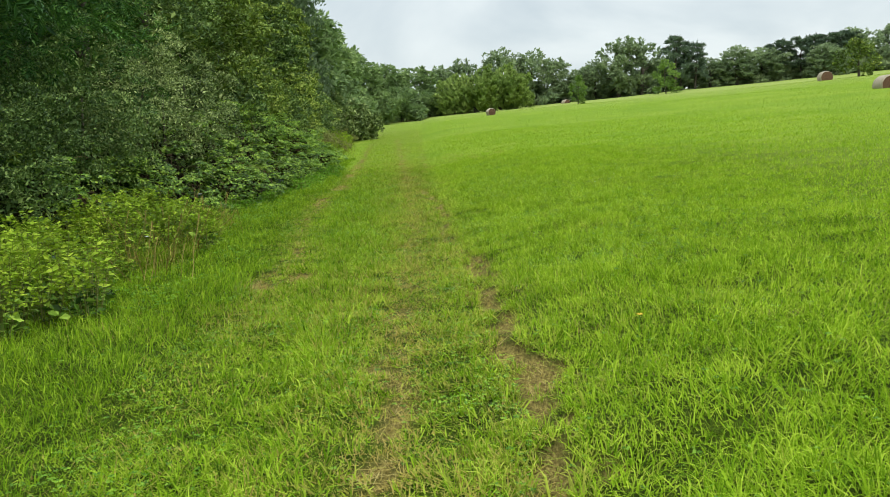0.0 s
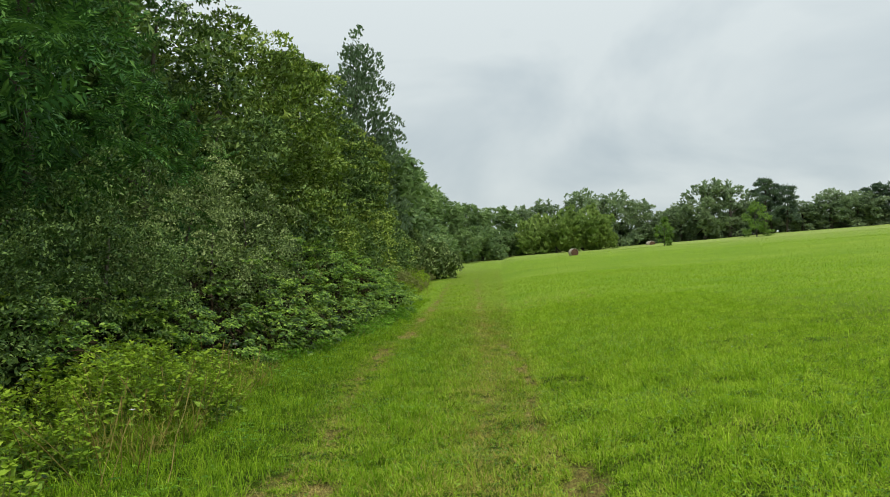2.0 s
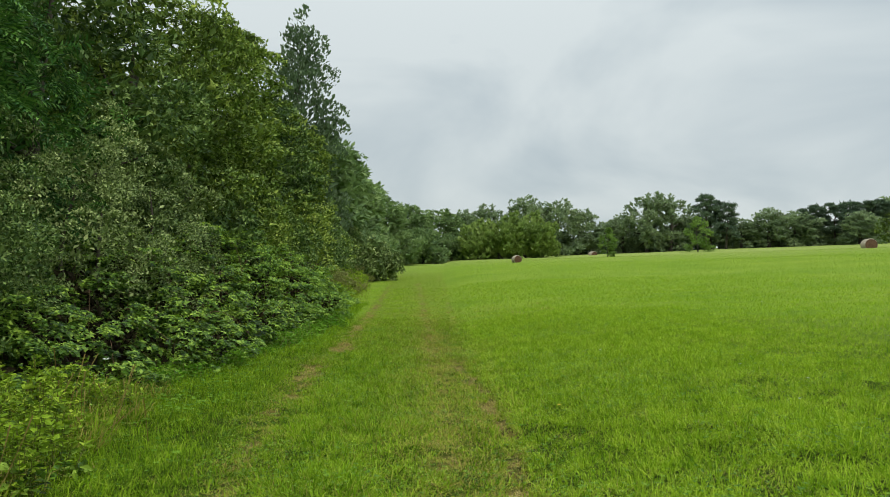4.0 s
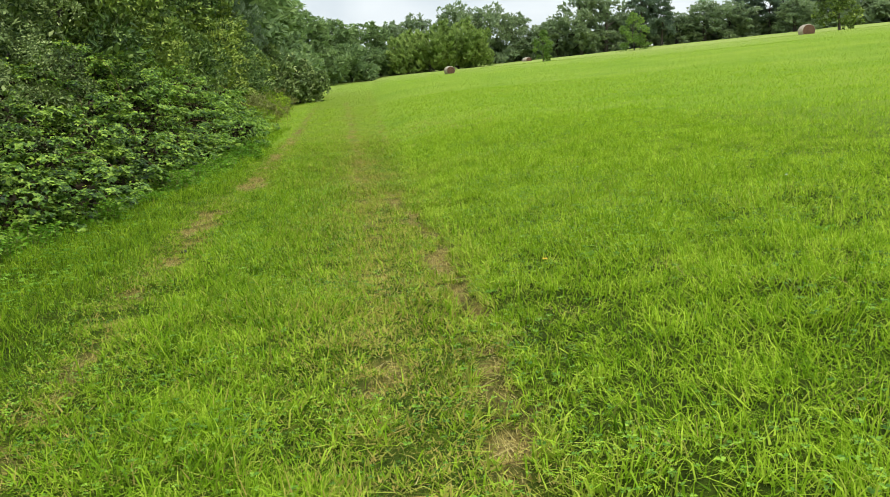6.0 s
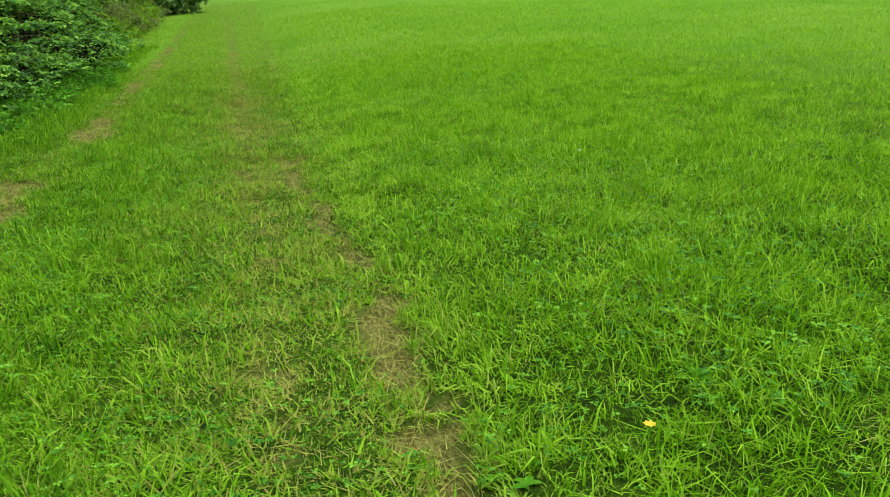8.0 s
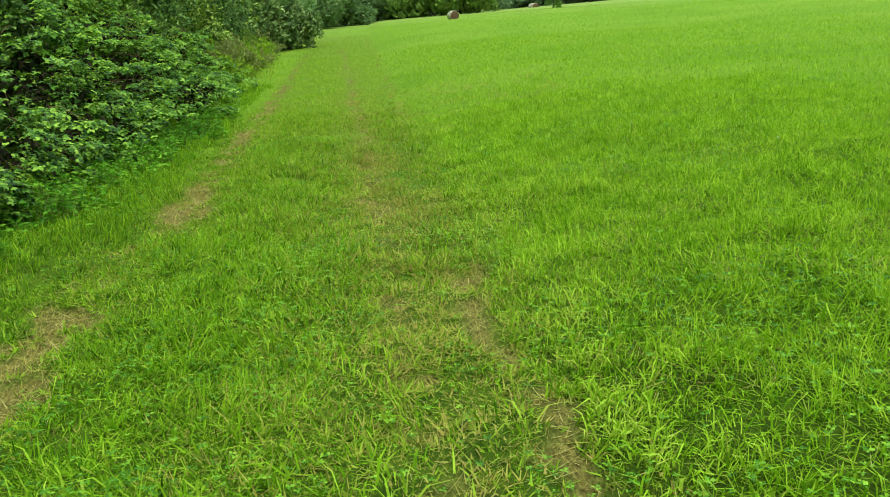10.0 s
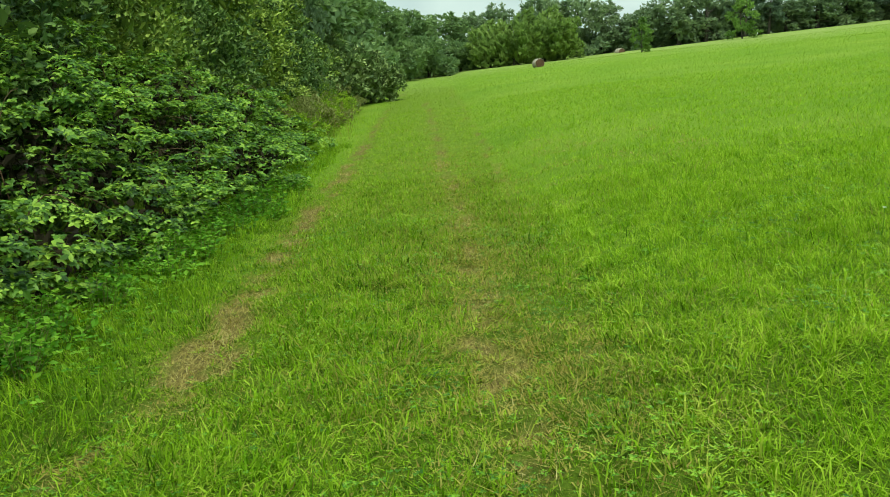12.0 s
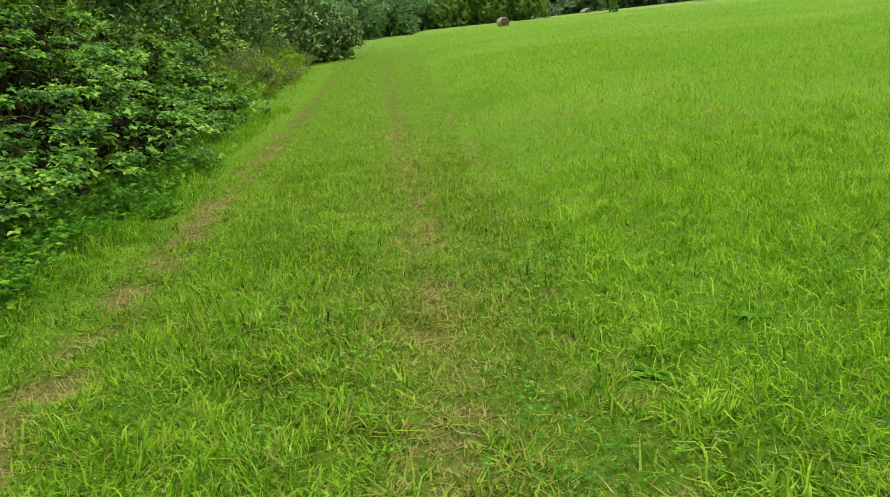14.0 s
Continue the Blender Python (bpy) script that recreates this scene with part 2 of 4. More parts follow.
def bark_material(name, a, b):
    m, n, l = material(name)
    out = n.new("ShaderNodeOutputMaterial")
    tc = n.new("ShaderNodeTexCoord")
    mp = n.new("ShaderNodeMapping")
    mp.inputs["Scale"].default_value = (14, 14, 2.5)
    l.new(tc.outputs["Object"], mp.inputs["Vector"])
    t = noise_node(n, l, 1.0, 6.0, 0.65, mp.outputs[0])
    r = ramp(n, [(0.3, a), (0.7, b)])
    l.new(t.outputs["Fac"], r.inputs[0])
    p = n.new("ShaderNodeBsdfPrincipled")
    p.inputs["Roughness"].default_value = 0.9
    bump = n.new("ShaderNodeBump")
    bump.inputs["Strength"].default_value, bump.inputs["Distance"].default_value = 0.6, 0.02
    l.new(t.outputs["Fac"], bump.inputs["Height"])
    l.new(bump.outputs[0], p.inputs["Normal"])
    l.new(r.outputs[0], p.inputs["Base Color"])
    l.new(p.outputs[0], out.inputs[0])
    return m


def ground_material():
    m, n, l = material("meadow_ground")
    out = n.new("ShaderNodeOutputMaterial")
    geo = n.new("ShaderNodeNewGeometry")
    pos = geo.outputs["Position"]
    fine, mid, big = noise_node(n, l, 55, 3, 0.65, pos), noise_node(n, l, 7, 5, 0.65, pos), noise_node(n, l, 0.25, 4, 0.6, pos)
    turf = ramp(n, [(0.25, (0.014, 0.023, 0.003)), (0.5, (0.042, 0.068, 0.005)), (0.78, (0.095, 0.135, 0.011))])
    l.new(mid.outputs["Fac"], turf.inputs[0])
    # far grass; some aerial haze is put into its blue
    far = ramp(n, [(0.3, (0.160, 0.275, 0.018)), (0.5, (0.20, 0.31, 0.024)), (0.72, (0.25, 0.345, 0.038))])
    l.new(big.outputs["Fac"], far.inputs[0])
    sep = n.new("ShaderNodeSeparateXYZ")
    l.new(pos, sep.inputs[0])
    at2 = n.new("ShaderNodeAttribute")
    at2.attribute_name = "meadow"
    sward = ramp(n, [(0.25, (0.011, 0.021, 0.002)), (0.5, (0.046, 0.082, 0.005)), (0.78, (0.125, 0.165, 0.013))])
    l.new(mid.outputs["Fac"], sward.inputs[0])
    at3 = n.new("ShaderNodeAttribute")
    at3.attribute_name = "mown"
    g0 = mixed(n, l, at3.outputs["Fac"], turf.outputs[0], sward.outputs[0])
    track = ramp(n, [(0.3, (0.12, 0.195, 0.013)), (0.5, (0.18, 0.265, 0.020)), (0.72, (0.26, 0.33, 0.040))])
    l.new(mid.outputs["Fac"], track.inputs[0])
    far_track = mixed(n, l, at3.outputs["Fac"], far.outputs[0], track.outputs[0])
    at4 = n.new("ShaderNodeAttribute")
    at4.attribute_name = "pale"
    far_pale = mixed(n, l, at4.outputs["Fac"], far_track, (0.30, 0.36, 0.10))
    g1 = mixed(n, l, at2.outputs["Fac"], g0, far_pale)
    speck = ramp(n, [(0.32, (0.55, 0.60, 0.5)), (0.6, (1.08, 1.06, 1.0))])
    l.new(fine.outputs["Fac"], speck.inputs[0])
    mul = n.new("ShaderNodeMix")
    mul.data_type, mul.blend_type = "RGBA", "MULTIPLY"
    mul.inputs["Factor"].default_value = 0.9
    l.new(g1, mul.inputs["A"])
    l.new(speck.outputs[0], mul.inputs["B"])
    soil = ramp(n, [(0.3, (0.05, 0.034, 0.010)), (0.52, (0.21, 0.162, 0.045)), (0.75, (0.46, 0.38, 0.12))])
    straw = n.new("ShaderNodeMapping")
    straw.inputs["Scale"].default_value = (60, 24, 40)
    straw.inputs["Rotation"].default_value = (0, 0, 0.5)
    l.new(pos, straw.inputs["Vector"])
    sn = noise_node(n, l, 1.0, 4, 0.7, straw.outputs[0])
    l.new(sn.outputs["Fac"], soil.inputs[0])
    at = n.new("ShaderNodeAttribute")
    at.attribute_name = "worn"
    col = mixed(n, l, at.outputs["Fac"], mul.outputs["Result"], soil.outputs[0])
    p = n.new("ShaderNodeBsdfPrincipled")
    p.inputs["Roughness"].default_value = 0.95
    p.inputs["Specular IOR Level"].default_value = 0.1
    l.new(col, p.inputs["Base Color"])
    bump = n.new("ShaderNodeBump")
    bump.inputs["Strength"].default_value, bump.inputs["Distance"].default_value = 0.9, 0.03
    l.new(fine.outputs["Fac"], bump.inputs["Height"])
    l.new(bump.outputs[0], p.inputs["Normal"])
    l.new(p.outputs[0], out.inputs[0])
    return m


def straw_material(name, a, b, c, rings=False):
    m, n, l = material(name)
    out = n.new("ShaderNodeOutputMaterial")
    tc = n.new("ShaderNodeTexCoord")
    mp = n.new("ShaderNodeMapping")
    mp.inputs["Scale"].default_value = (5, 30, 30) if not rings else (14, 14, 14)
    l.new(tc.outputs["Object"], mp.inputs["Vector"])
    t = noise_node(n, l, 1.0, 6, 0.7, mp.outputs[0])
    r = ramp(n, [(0.28, a), (0.5, b), (0.75, c)])
    l.new(t.outputs["Fac"], r.inputs[0])
    p = n.new("ShaderNodeBsdfPrincipled")
    p.inputs["Roughness"].default_value = 0.85
    l.new(r.outputs[0], p.inputs["Base Color"])
    bump = n.new("ShaderNodeBump")
    bump.inputs["Strength"].default_value, bump.inputs["Distance"].default_value = 0.8, 0.03
    l.new(t.outputs["Fac"], bump.inputs["Height"])
    l.new(bump.outputs[0], p.inputs["Normal"])
    l.new(p.outputs[0], out.inputs[0])
    return m


def plain_material(name, colour, rough=0.6):
    m, n, l = material(name)
    out = n.new("ShaderNodeOutputMaterial")
    geo = n.new("ShaderNodeNewGeometry")
    t = noise_node(n, l, 40, 3, 0.6, geo.outputs["Position"])
    r = ramp(n, [(0.3, tuple(v * 0.75 for v in colour)), (0.7, colour)])
    l.new(t.outputs["Fac"], r.inputs[0])
    p = n.new("ShaderNodeBsdfPrincipled")
    p.inputs["Roughness"].default_value = rough
    l.new(r.outputs[0], p.inputs["Base Color"])
    l.new(p.outputs[0], out.inputs[0])
    return m


M_GROUND = ground_material()
GREEN = [(0.0, (0.045, 0.115, 0.005)), (0.3, (0.145, 0.30, 0.009)), (0.65, (0.28, 0.455, 0.018)), (1.0, (0.46, 0.61, 0.06))]
M_BLADE = blade_material("grass_blade", GREEN, (0.46, 0.36, 0.10))
M_MEADOW = blade_material("meadow_blade", [(p, (c[0] * 1.12, c[1] * 1.10, c[2])) for p, c in GREEN], (0.46, 0.38, 0.12), 0.34)
M_FIELD = blade_material("field_blade", [(0.0, (0.14, 0.29, 0.009)), (0.5, (0.275, 0.455, 0.016)), (1.0, (0.45, 0.61, 0.05))], (0.46, 0.40, 0.13), 0.34)
M_STRAW = blade_material("dry_straw", [(0.0, (0.20, 0.145, 0.04)), (0.5, (0.42, 0.35, 0.11)), (1.0, (0.64, 0.56, 0.24))], (0.43, 0.345, 0.10), 0.15)
M_CLOVER = leaf_material("clover_leaf", (0.0325, 0.111, 0.0078), (0.111, 0.26, 0.0156), (0.312, 0.494, 0.039), 0.2, 0.5, 1.6, 0.2)
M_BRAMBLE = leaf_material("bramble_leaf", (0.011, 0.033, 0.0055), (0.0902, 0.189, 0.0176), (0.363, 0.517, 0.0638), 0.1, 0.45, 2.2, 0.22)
M_HERB = leaf_material("herb_leaf", (0.05, 0.1, 0.008), (0.22, 0.35, 0.02), (0.44, 0.55, 0.055), 0.25, 0.55, 1.2)
M_ASH = leaf_material("ash_leaf", (0.011, 0.0396, 0.011), (0.0462, 0.132, 0.0286), (0.165, 0.319, 0.0605), 0.12, 0.5, 0.5)
M_THORN = leaf_material("thorn_leaf", (0.0158, 0.0367, 0.0104), (0.076, 0.138, 0.0341), (0.289, 0.393, 0.111), 0.1, 0.5, 0.5)
M_SALLOW = leaf_material("sallow_leaf", (0.0348, 0.0632, 0.0196), (0.164, 0.23, 0.0708), (0.435, 0.511, 0.196), 0.1, 0.5, 0.6)
M_HEDGE = leaf_material("hedge_leaf", (0.031, 0.0539, 0.00945), (0.137, 0.22, 0.0405), (0.42, 0.501, 0.101), 0.1, 0.5, 0.35)
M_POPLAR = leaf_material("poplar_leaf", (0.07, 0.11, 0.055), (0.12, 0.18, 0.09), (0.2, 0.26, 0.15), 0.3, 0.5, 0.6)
# oak and pine: distance haze is mixed into the leaf colours, paler and bluer
M_OAK_HAZE = leaf_material("hazy_oak_leaf", (0.146, 0.207, 0.118), (0.224, 0.297, 0.157), (0.336, 0.403, 0.202), 0.4, 0.5, 0.25)
M_PINE_HAZE = leaf_material("hazy_pine_needles", (0.092, 0.138, 0.092), (0.127, 0.184, 0.115), (0.172, 0.23, 0.138), 0.15, 0.5, 0.3)
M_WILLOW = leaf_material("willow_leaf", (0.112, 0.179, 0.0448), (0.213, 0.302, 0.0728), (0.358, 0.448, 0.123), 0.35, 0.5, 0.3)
M_SAPLING = leaf_material("sapling_leaf", (0.10, 0.18, 0.045), (0.19, 0.30, 0.065), (0.31, 0.43, 0.10), 0.35, 0.5, 0.5)
M_NETTLE = leaf_material("nettle_leaf", (0.035, 0.115, 0.006), (0.12, 0.28, 0.016), (0.27, 0.45, 0.04), 0.3, 0.5, 1.5)
M_RANK = leaf_material("rank_weed_leaf", (0.10, 0.12, 0.03), (0.20, 0.22, 0.06), (0.36, 0.35, 0.13), 0.3, 0.6, 0.9)
# distant hedge leaves, paled in colour to stand for haze
M_FAR_HEDGE_HAZE = leaf_material("hazy_hedge_leaf", (0.108, 0.174, 0.072), (0.18, 0.264, 0.102), (0.3, 0.396, 0.15), 0.3, 0.5, 0.25)
M_CORE_SHADE = leaf_material("dark_core_leaf", (0.014, 0.012, 0.006), (0.030, 0.024, 0.012), (0.058, 0.046, 0.022), 0.05, 0.8, 1.5)
M_BARK = bark_material("grey_bark", (0.035, 0.028, 0.02), (0.11, 0.09, 0.065))
M_CANE = bark_material("bramble_cane", (0.10, 0.045, 0.03), (0.20, 0.13, 0.06))
M_NET = straw_material("bale_side", (0.28, 0.22, 0.15), (0.4, 0.33, 0.24), (0.53, 0.46, 0.35))
M_BALE_END = straw_material("bale_end", (0.045, 0.020, 0.010), (0.12, 0.058, 0.030), (0.22, 0.12, 0.065), True)
M_TWINE = plain_material("bale_twine", (0.55, 0.50, 0.42))
M_YELLOW = plain_material("yellow_petal", (0.85, 0.55, 0.03))
M_WHITE = plain_material("white_petal", (0.80, 0.80, 0.76))
M_DARK_LUMP = plain_material("dark_lump", (0.06, 0.055, 0.05), 0.9)


# ---------------------------------------------------------------- builders
def mesh_of(name, verts, faces, mat, smooth=False, values=None):
    """one mesh from arrays: verts (n, 3), faces (m, k) all with k corners; values: float per vertex by name"""
    me = bpy.data.meshes.new(name)
    verts, faces = np.asarray(verts, np.float32), np.asarray(faces, np.int32)
    k = faces.shape[1]
    me.vertices.add(len(verts))
    me.vertices.foreach_set("co", verts.ravel())
    me.loops.add(faces.size)
    me.loops.foreach_set("vertex_index", faces.ravel())
    me.polygons.add(len(faces))
    me.polygons.foreach_set("loop_start", np.arange(0, faces.size, k, dtype=np.int32))
    me.polygons.foreach_set("use_smooth", np.full(len(faces), smooth))
    me.update(calc_edges=True)
    for key, v in (values or {}).items():
        a = me.attributes.new(key, "FLOAT", "POINT")
        a.data.foreach_set("value", np.asarray(v, np.float32))
    me.materials.append(mat)
    return me


def part(name, me, parent, label=""):
    ob = new(name, me)
    ob.parent = parent
    return tagged(ob, label) if label else ob


def thing(name, at, label, category, group=""):
    ob = new(name)
    ob.empty_display_size = 0.2
    ob.location = at
    return tagged(ob, label, category, group)


def unit(v):
    return v / np.maximum(np.linalg.norm(v, axis=-1, keepdims=True), 1e-9)


DIAMOND = (np.array([(0, 0, 0), (0.45, 0.27, 0.07), (1, 0, -0.04), (0.45, -0.27, 0.07)]), np.array([(0, 1, 2), (0, 2, 3)]))
LANCE = (np.array([(0, 0, 0), (0.4, 0.13, 0.04), (1, 0, -0.12), (0.4, -0.13, 0.04)]), np.array([(0, 1, 2), (0, 2, 3)]))
OVAL = (np.array([(0, 0, 0), (0.32, 0.31, 0.07), (0.74, 0.22, 0.03), (1, 0, -0.06), (0.74, -0.22, 0.03), (0.32, -0.31, 0.07)]),
        np.array([(0, 1, 2, 3), (0, 3, 4, 5)]))
BROAD = (DIAMOND[0] * np.array([1, 1.25, 1]), DIAMOND[1])


def frond(pairs=5):
    """a feather-shaped leaf: pairs of small leaflets along a drooping rib"""
    v, f = [], []
    for i in range(pairs):
        x = 0.18 + 0.72 * i / pairs
        w = -0.22 * x * x
        for side in (-1, 1):
            k = len(v)
            v += [(x, 0, w), (x + 0.05, 0.12 * side, w + 0.02), (x + 0.14, 0.27 * side, w - 0.05), (x + 0.13, 0.10 * side, w)]
            f += [(k, k + 1, k + 2), (k, k + 2, k + 3)]
    k = len(v)
    v += [(0.86, 0, -0.17), (0.95, 0.05, -0.20), (1.12, 0, -0.29), (0.95, -0.05, -0.20)]
    f += [(k, k + 1, k + 2), (k, k + 2, k + 3)]
    return np.array(v), np.array(f)


FROND = frond()


def leaves(shape, at, along, normal, size):
    """one leaf of the shape at each place"""
    tv, tf = shape
    a = unit(along)
    b = unit(np.cross(normal, a))
    c = np.cross(a, b)
    s = np.asarray(size)[:, None, None]
    v = at[:, None, :] + s * (tv[None, :, 0:1] * a[:, None] + tv[None, :, 1:2] * b[:, None] + tv[None, :, 2:3] * c[:, None])
    f = tf[None] + (np.arange(len(at)) * len(tv))[:, None, None]
    return v.reshape(-1, 3), f.reshape(-1, tf.shape[1])


def join(pieces):
    vs, fs, o = [], [], 0
    for v, f in pieces:
        vs.append(v)
        fs.append(f + o)
        o += len(v)
    return np.concatenate(vs), np.concatenate(fs)


def tube(points, radii, sides=6):
    p = np.asarray(points, float)
    d = unit(np.gradient(p, axis=0))
    ref = np.where(np.abs(d[:, 2:3]) > 0.9, np.array([[1.0, 0, 0]]), np.array([[0, 0, 1.0]]))
    a = unit(np.cross(d, ref))
    b = np.cross(d, a)
    th = np.linspace(0, 2 * math.pi, sides, endpoint=False)
    r = np.asarray(radii)[:, None, None]
    v = p[:, None] + r * (np.cos(th)[None, :, None] * a[:, None] + np.sin(th)[None, :, None] * b[:, None])
    i, j = np.meshgrid(np.arange(len(p) - 1), np.arange(sides), indexing="ij")
    k = (j + 1) % sides
    f = np.stack([i * sides + j, i * sides + k, (i + 1) * sides + k, (i + 1) * sides + j], -1).reshape(-1, 4)
    return v.reshape(-1, 3), f


def bent(rng, a, b, n=6, wob=0.08):
    a, b = np.asarray(a, float), np.asarray(b, float)
    t = np.linspace(0, 1, n)[:, None]
    length = np.linalg.norm(b - a)
    off = np.cumsum(rng.normal(0, wob * length / n, (n, 3)), axis=0) * np.sin(t * math.pi)
    return a + (b - a) * t + off


def sprays(rng, blobs, k, scale, lift=0.8):
    """smaller clumps on the outer, upper side of each clump, with the way they face"""
    b = np.asarray(blobs, float)
    mid = b[:, :3].mean(axis=0)
    face = b[:, :3] - np.array([mid[0], mid[1], 0])
    face[:, 2] = 0
    face = unit(face) + np.array([0, 0, lift])
    n = len(b) * k
    i = np.repeat(np.arange(len(b)), k)
    d = unit(rng.normal(size=(n, 3)) + 0.8 * face[i])
    c = b[i, :3] + d * b[i, 3:] * rng.uniform(0.65, 1.22, n)[:, None]
    r = b[i, 3:] * (scale * rng.uniform(0.6, 1.4, n))[:, None] * np.array([1, 1, 0.55])
    return np.concatenate([c, r], axis=1), unit(d + face[i])


def foliage(rng, blobs, n, size, shape=DIAMOND, up=0.6, wild=0.8, droop=0.2, inner=0.25, k=10, scale=0.30):
    """leaves gathered on sprays, sprays on clumps: blobs are rows of x, y, z, rx, ry, rz"""
    sb, face = sprays(rng, blobs, k, scale)
    area = sb[:, 3] * sb[:, 4]
    i = rng.choice(len(sb), size=n, p=area / area.sum())
    d = unit(rng.normal(size=(n, 3)) + 0.75 * face[i] + np.array([0, 0, 0.75]))
    r = rng.uniform(0.75, 1.12, n) + 0.4 * (rng.random(n) < 0.05) * rng.random(n)
    p = sb[i, :3] + d * sb[i, 3:] * r[:, None]
    deep = rng.random(n) < inner
    bb = np.asarray(blobs, float)[i // k]
    p = np.where(deep[:, None], bb[:, :3] + rng.uniform(-0.65, 0.65, (n, 3)) * bb[:, 3:], p)
    nor = unit(0.6 * d + np.array([0, 0, up + 0.25]) + 0.5 * wild * rng.normal(size=(n, 3)))
    along = unit(face[i] * 0.8 + rng.normal(size=(n, 3)) * 0.6 + np.array([0, 0, -droop]))
    return leaves(shape, p, along, nor, size * rng.uniform(0.65, 1.3, n) * np.where(deep, 1.8, 1.0))


def crown_blobs(rng, h0, h1, rad, n, pointed=0.0, squash=0.8):
    """clumps that fill a crown between two heights"""
    out = []
    for i in range(n):
        t = (i + rng.random()) / n
        z = h0 + (h1 - h0) * t
        w = rad * (math.sin(math.pi * min(1, 0.18 + 0.82 * t)) ** 0.6) * (1 - pointed * t)
        ang = i * 2.39996 + rng.normal() * 0.4
        r = w * math.sqrt(rng.uniform(0.1, 0.8))
        s = rad * rng.uniform(0.24, 0.42) * (1 - 0.55 * pointed * t)
        out.append((r * math.cos(ang), r * math.sin(ang), z - 0.4 * s, s, s * rng.uniform(0.85, 1.15), s * squash * rng.uniform(0.8, 1.15)))
    return out


def tree(name, at, seed, height, rad, base, n, leaf, mat, label, category="tree", pointed=0.0, blobs=26, shape=DIAMOND, trunk=0.16, up=0.6,
         droop=0.2, inner=0.2, group="", squash=0.8, limbs=6):
    """a trunk with limbs and a crown of many leaves"""
    rng = np.random.default_rng(seed)
    t = thing(name, at, label, category, group)
    bl = crown_blobs(rng, base, height, rad, blobs, pointed, squash)
    top = (rng.normal() * 0.1 * rad, rng.normal() * 0.1 * rad, height * 0.86)
    spine = bent(rng, (0, 0, -0.15), top, 9, 0.05)
    part("trunk", mesh_of("trunk", *tube(spine, np.linspace(trunk * 1.25, trunk * 0.18, 9), 8), M_BARK, True), t)
    for i in range(limbs):
        b = bl[int((i + 0.5) * len(bl) / limbs)]
        s = spine[min(7, 2 + int(5 * i / max(1, limbs)))]
        part("limb", mesh_of("limb", *tube(bent(rng, s, b[:3], 6, 0.1), np.linspace(trunk * 0.5, trunk * 0.08, 6), 5), M_BARK, True), t)
    v, f = foliage(rng, bl, n, leaf, shape, up, 0.8, droop, inner)
    part("crown", mesh_of("crown", v, f, mat), t)
    return t


def shrub(name, at, seed, size, n, leaf, mat, label, category="shrub", blobs=14, shape=DIAMOND, up=0.6, droop=0.1, stems=5, bark=None, group="", inner=0.2):
    """a bush of several stems that is leafy to the ground; size: half width, half depth, height"""
    rng = np.random.default_rng(seed)
    t = thing(name, at, label, category, group)
    bl = []
    for i in range(blobs):
        ang, q = i * 2.39996 + rng.normal() * 0.3, math.sqrt((i + 0.5) / blobs)
        z = size[2] * rng.uniform(0.18, 0.80) * (1 - 0.45 * q * q)
        s = rng.uniform(0.28, 0.42)
        bl.append((q * 0.78 * size[0] * math.cos(ang), q * 0.78 * size[1] * math.sin(ang), z, s * size[0], s * size[1], s * size[2] * 0.75))
    for i in range(stems):
        b = bl[(i * 3) % len(bl)]
        a = (rng.normal() * 0.12 * size[0], rng.normal() * 0.12 * size[1], -0.1)
        part("stem", mesh_of("stem", *tube(bent(rng, a, b[:3], 6, 0.12), np.linspace(0.035, 0.008, 6) * max(1, size[2] / 2), 5), bark or M_BARK, True), t)
    v, f = foliage(rng, bl, n, leaf, shape, up, 0.8, droop, inner)
    v[:, 2] = np.maximum(v[:, 2], 0.02)
    part("foliage", mesh_of("foliage", v, f, mat), t)
    return t


def on_land(x, y, sink=0.0):
    return (x, y, float(land(x, y)) - sink)


def turned(x, y, turn=0.0, s=1.0, sz=None, sink=0.0):
    return Matrix.Translation(on_land(x, y, sink)) @ Matrix.Rotation(turn, 4, "Z") @ Matrix.Diagonal((s, s, sz or s, 1))


# ---------------------------------------------------------------- the ground
def axis(parts):
    out = [np.arange(a, b, s) for a, b, s in parts]
    return np.concatenate(out + [[parts[-1][1]]])


GX = axis([(-2500, -300, 275), (-300, -60, 20), (-60, -12, 3), (-12, -5, 0.5), (-5, 3, 0.10), (3, 9, 0.3), (9, 40, 1.5), (40, 200, 8), (200, 2500, 230)])
GY = axis([(-2500, -200, 230), (-200, -20, 12), (-20, 2, 0.8), (2, 28, 0.10), (28, 50, 0.4), (50, 240, 3), (240, 400, 20), (400, 3500, 250)])
gx, gy = np.meshgrid(GX, GY, indexing="xy")
gw = worn(gx, gy) * (gy > 0) * (gy < 70)
gz = land(gx, gy) - 0.03 * gw
nx, ny = len(GX), len(GY)
gi, gj = np.meshgrid(np.arange(nx - 1), np.arange(ny - 1), indexing="xy")
g0 = (gj * nx + gi).ravel()
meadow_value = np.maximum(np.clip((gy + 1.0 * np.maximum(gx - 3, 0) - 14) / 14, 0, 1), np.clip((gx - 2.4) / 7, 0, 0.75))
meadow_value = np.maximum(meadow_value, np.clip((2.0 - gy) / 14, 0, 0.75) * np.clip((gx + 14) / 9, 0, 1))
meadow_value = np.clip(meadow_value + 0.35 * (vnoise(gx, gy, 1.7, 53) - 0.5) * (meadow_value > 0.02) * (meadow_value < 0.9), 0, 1)
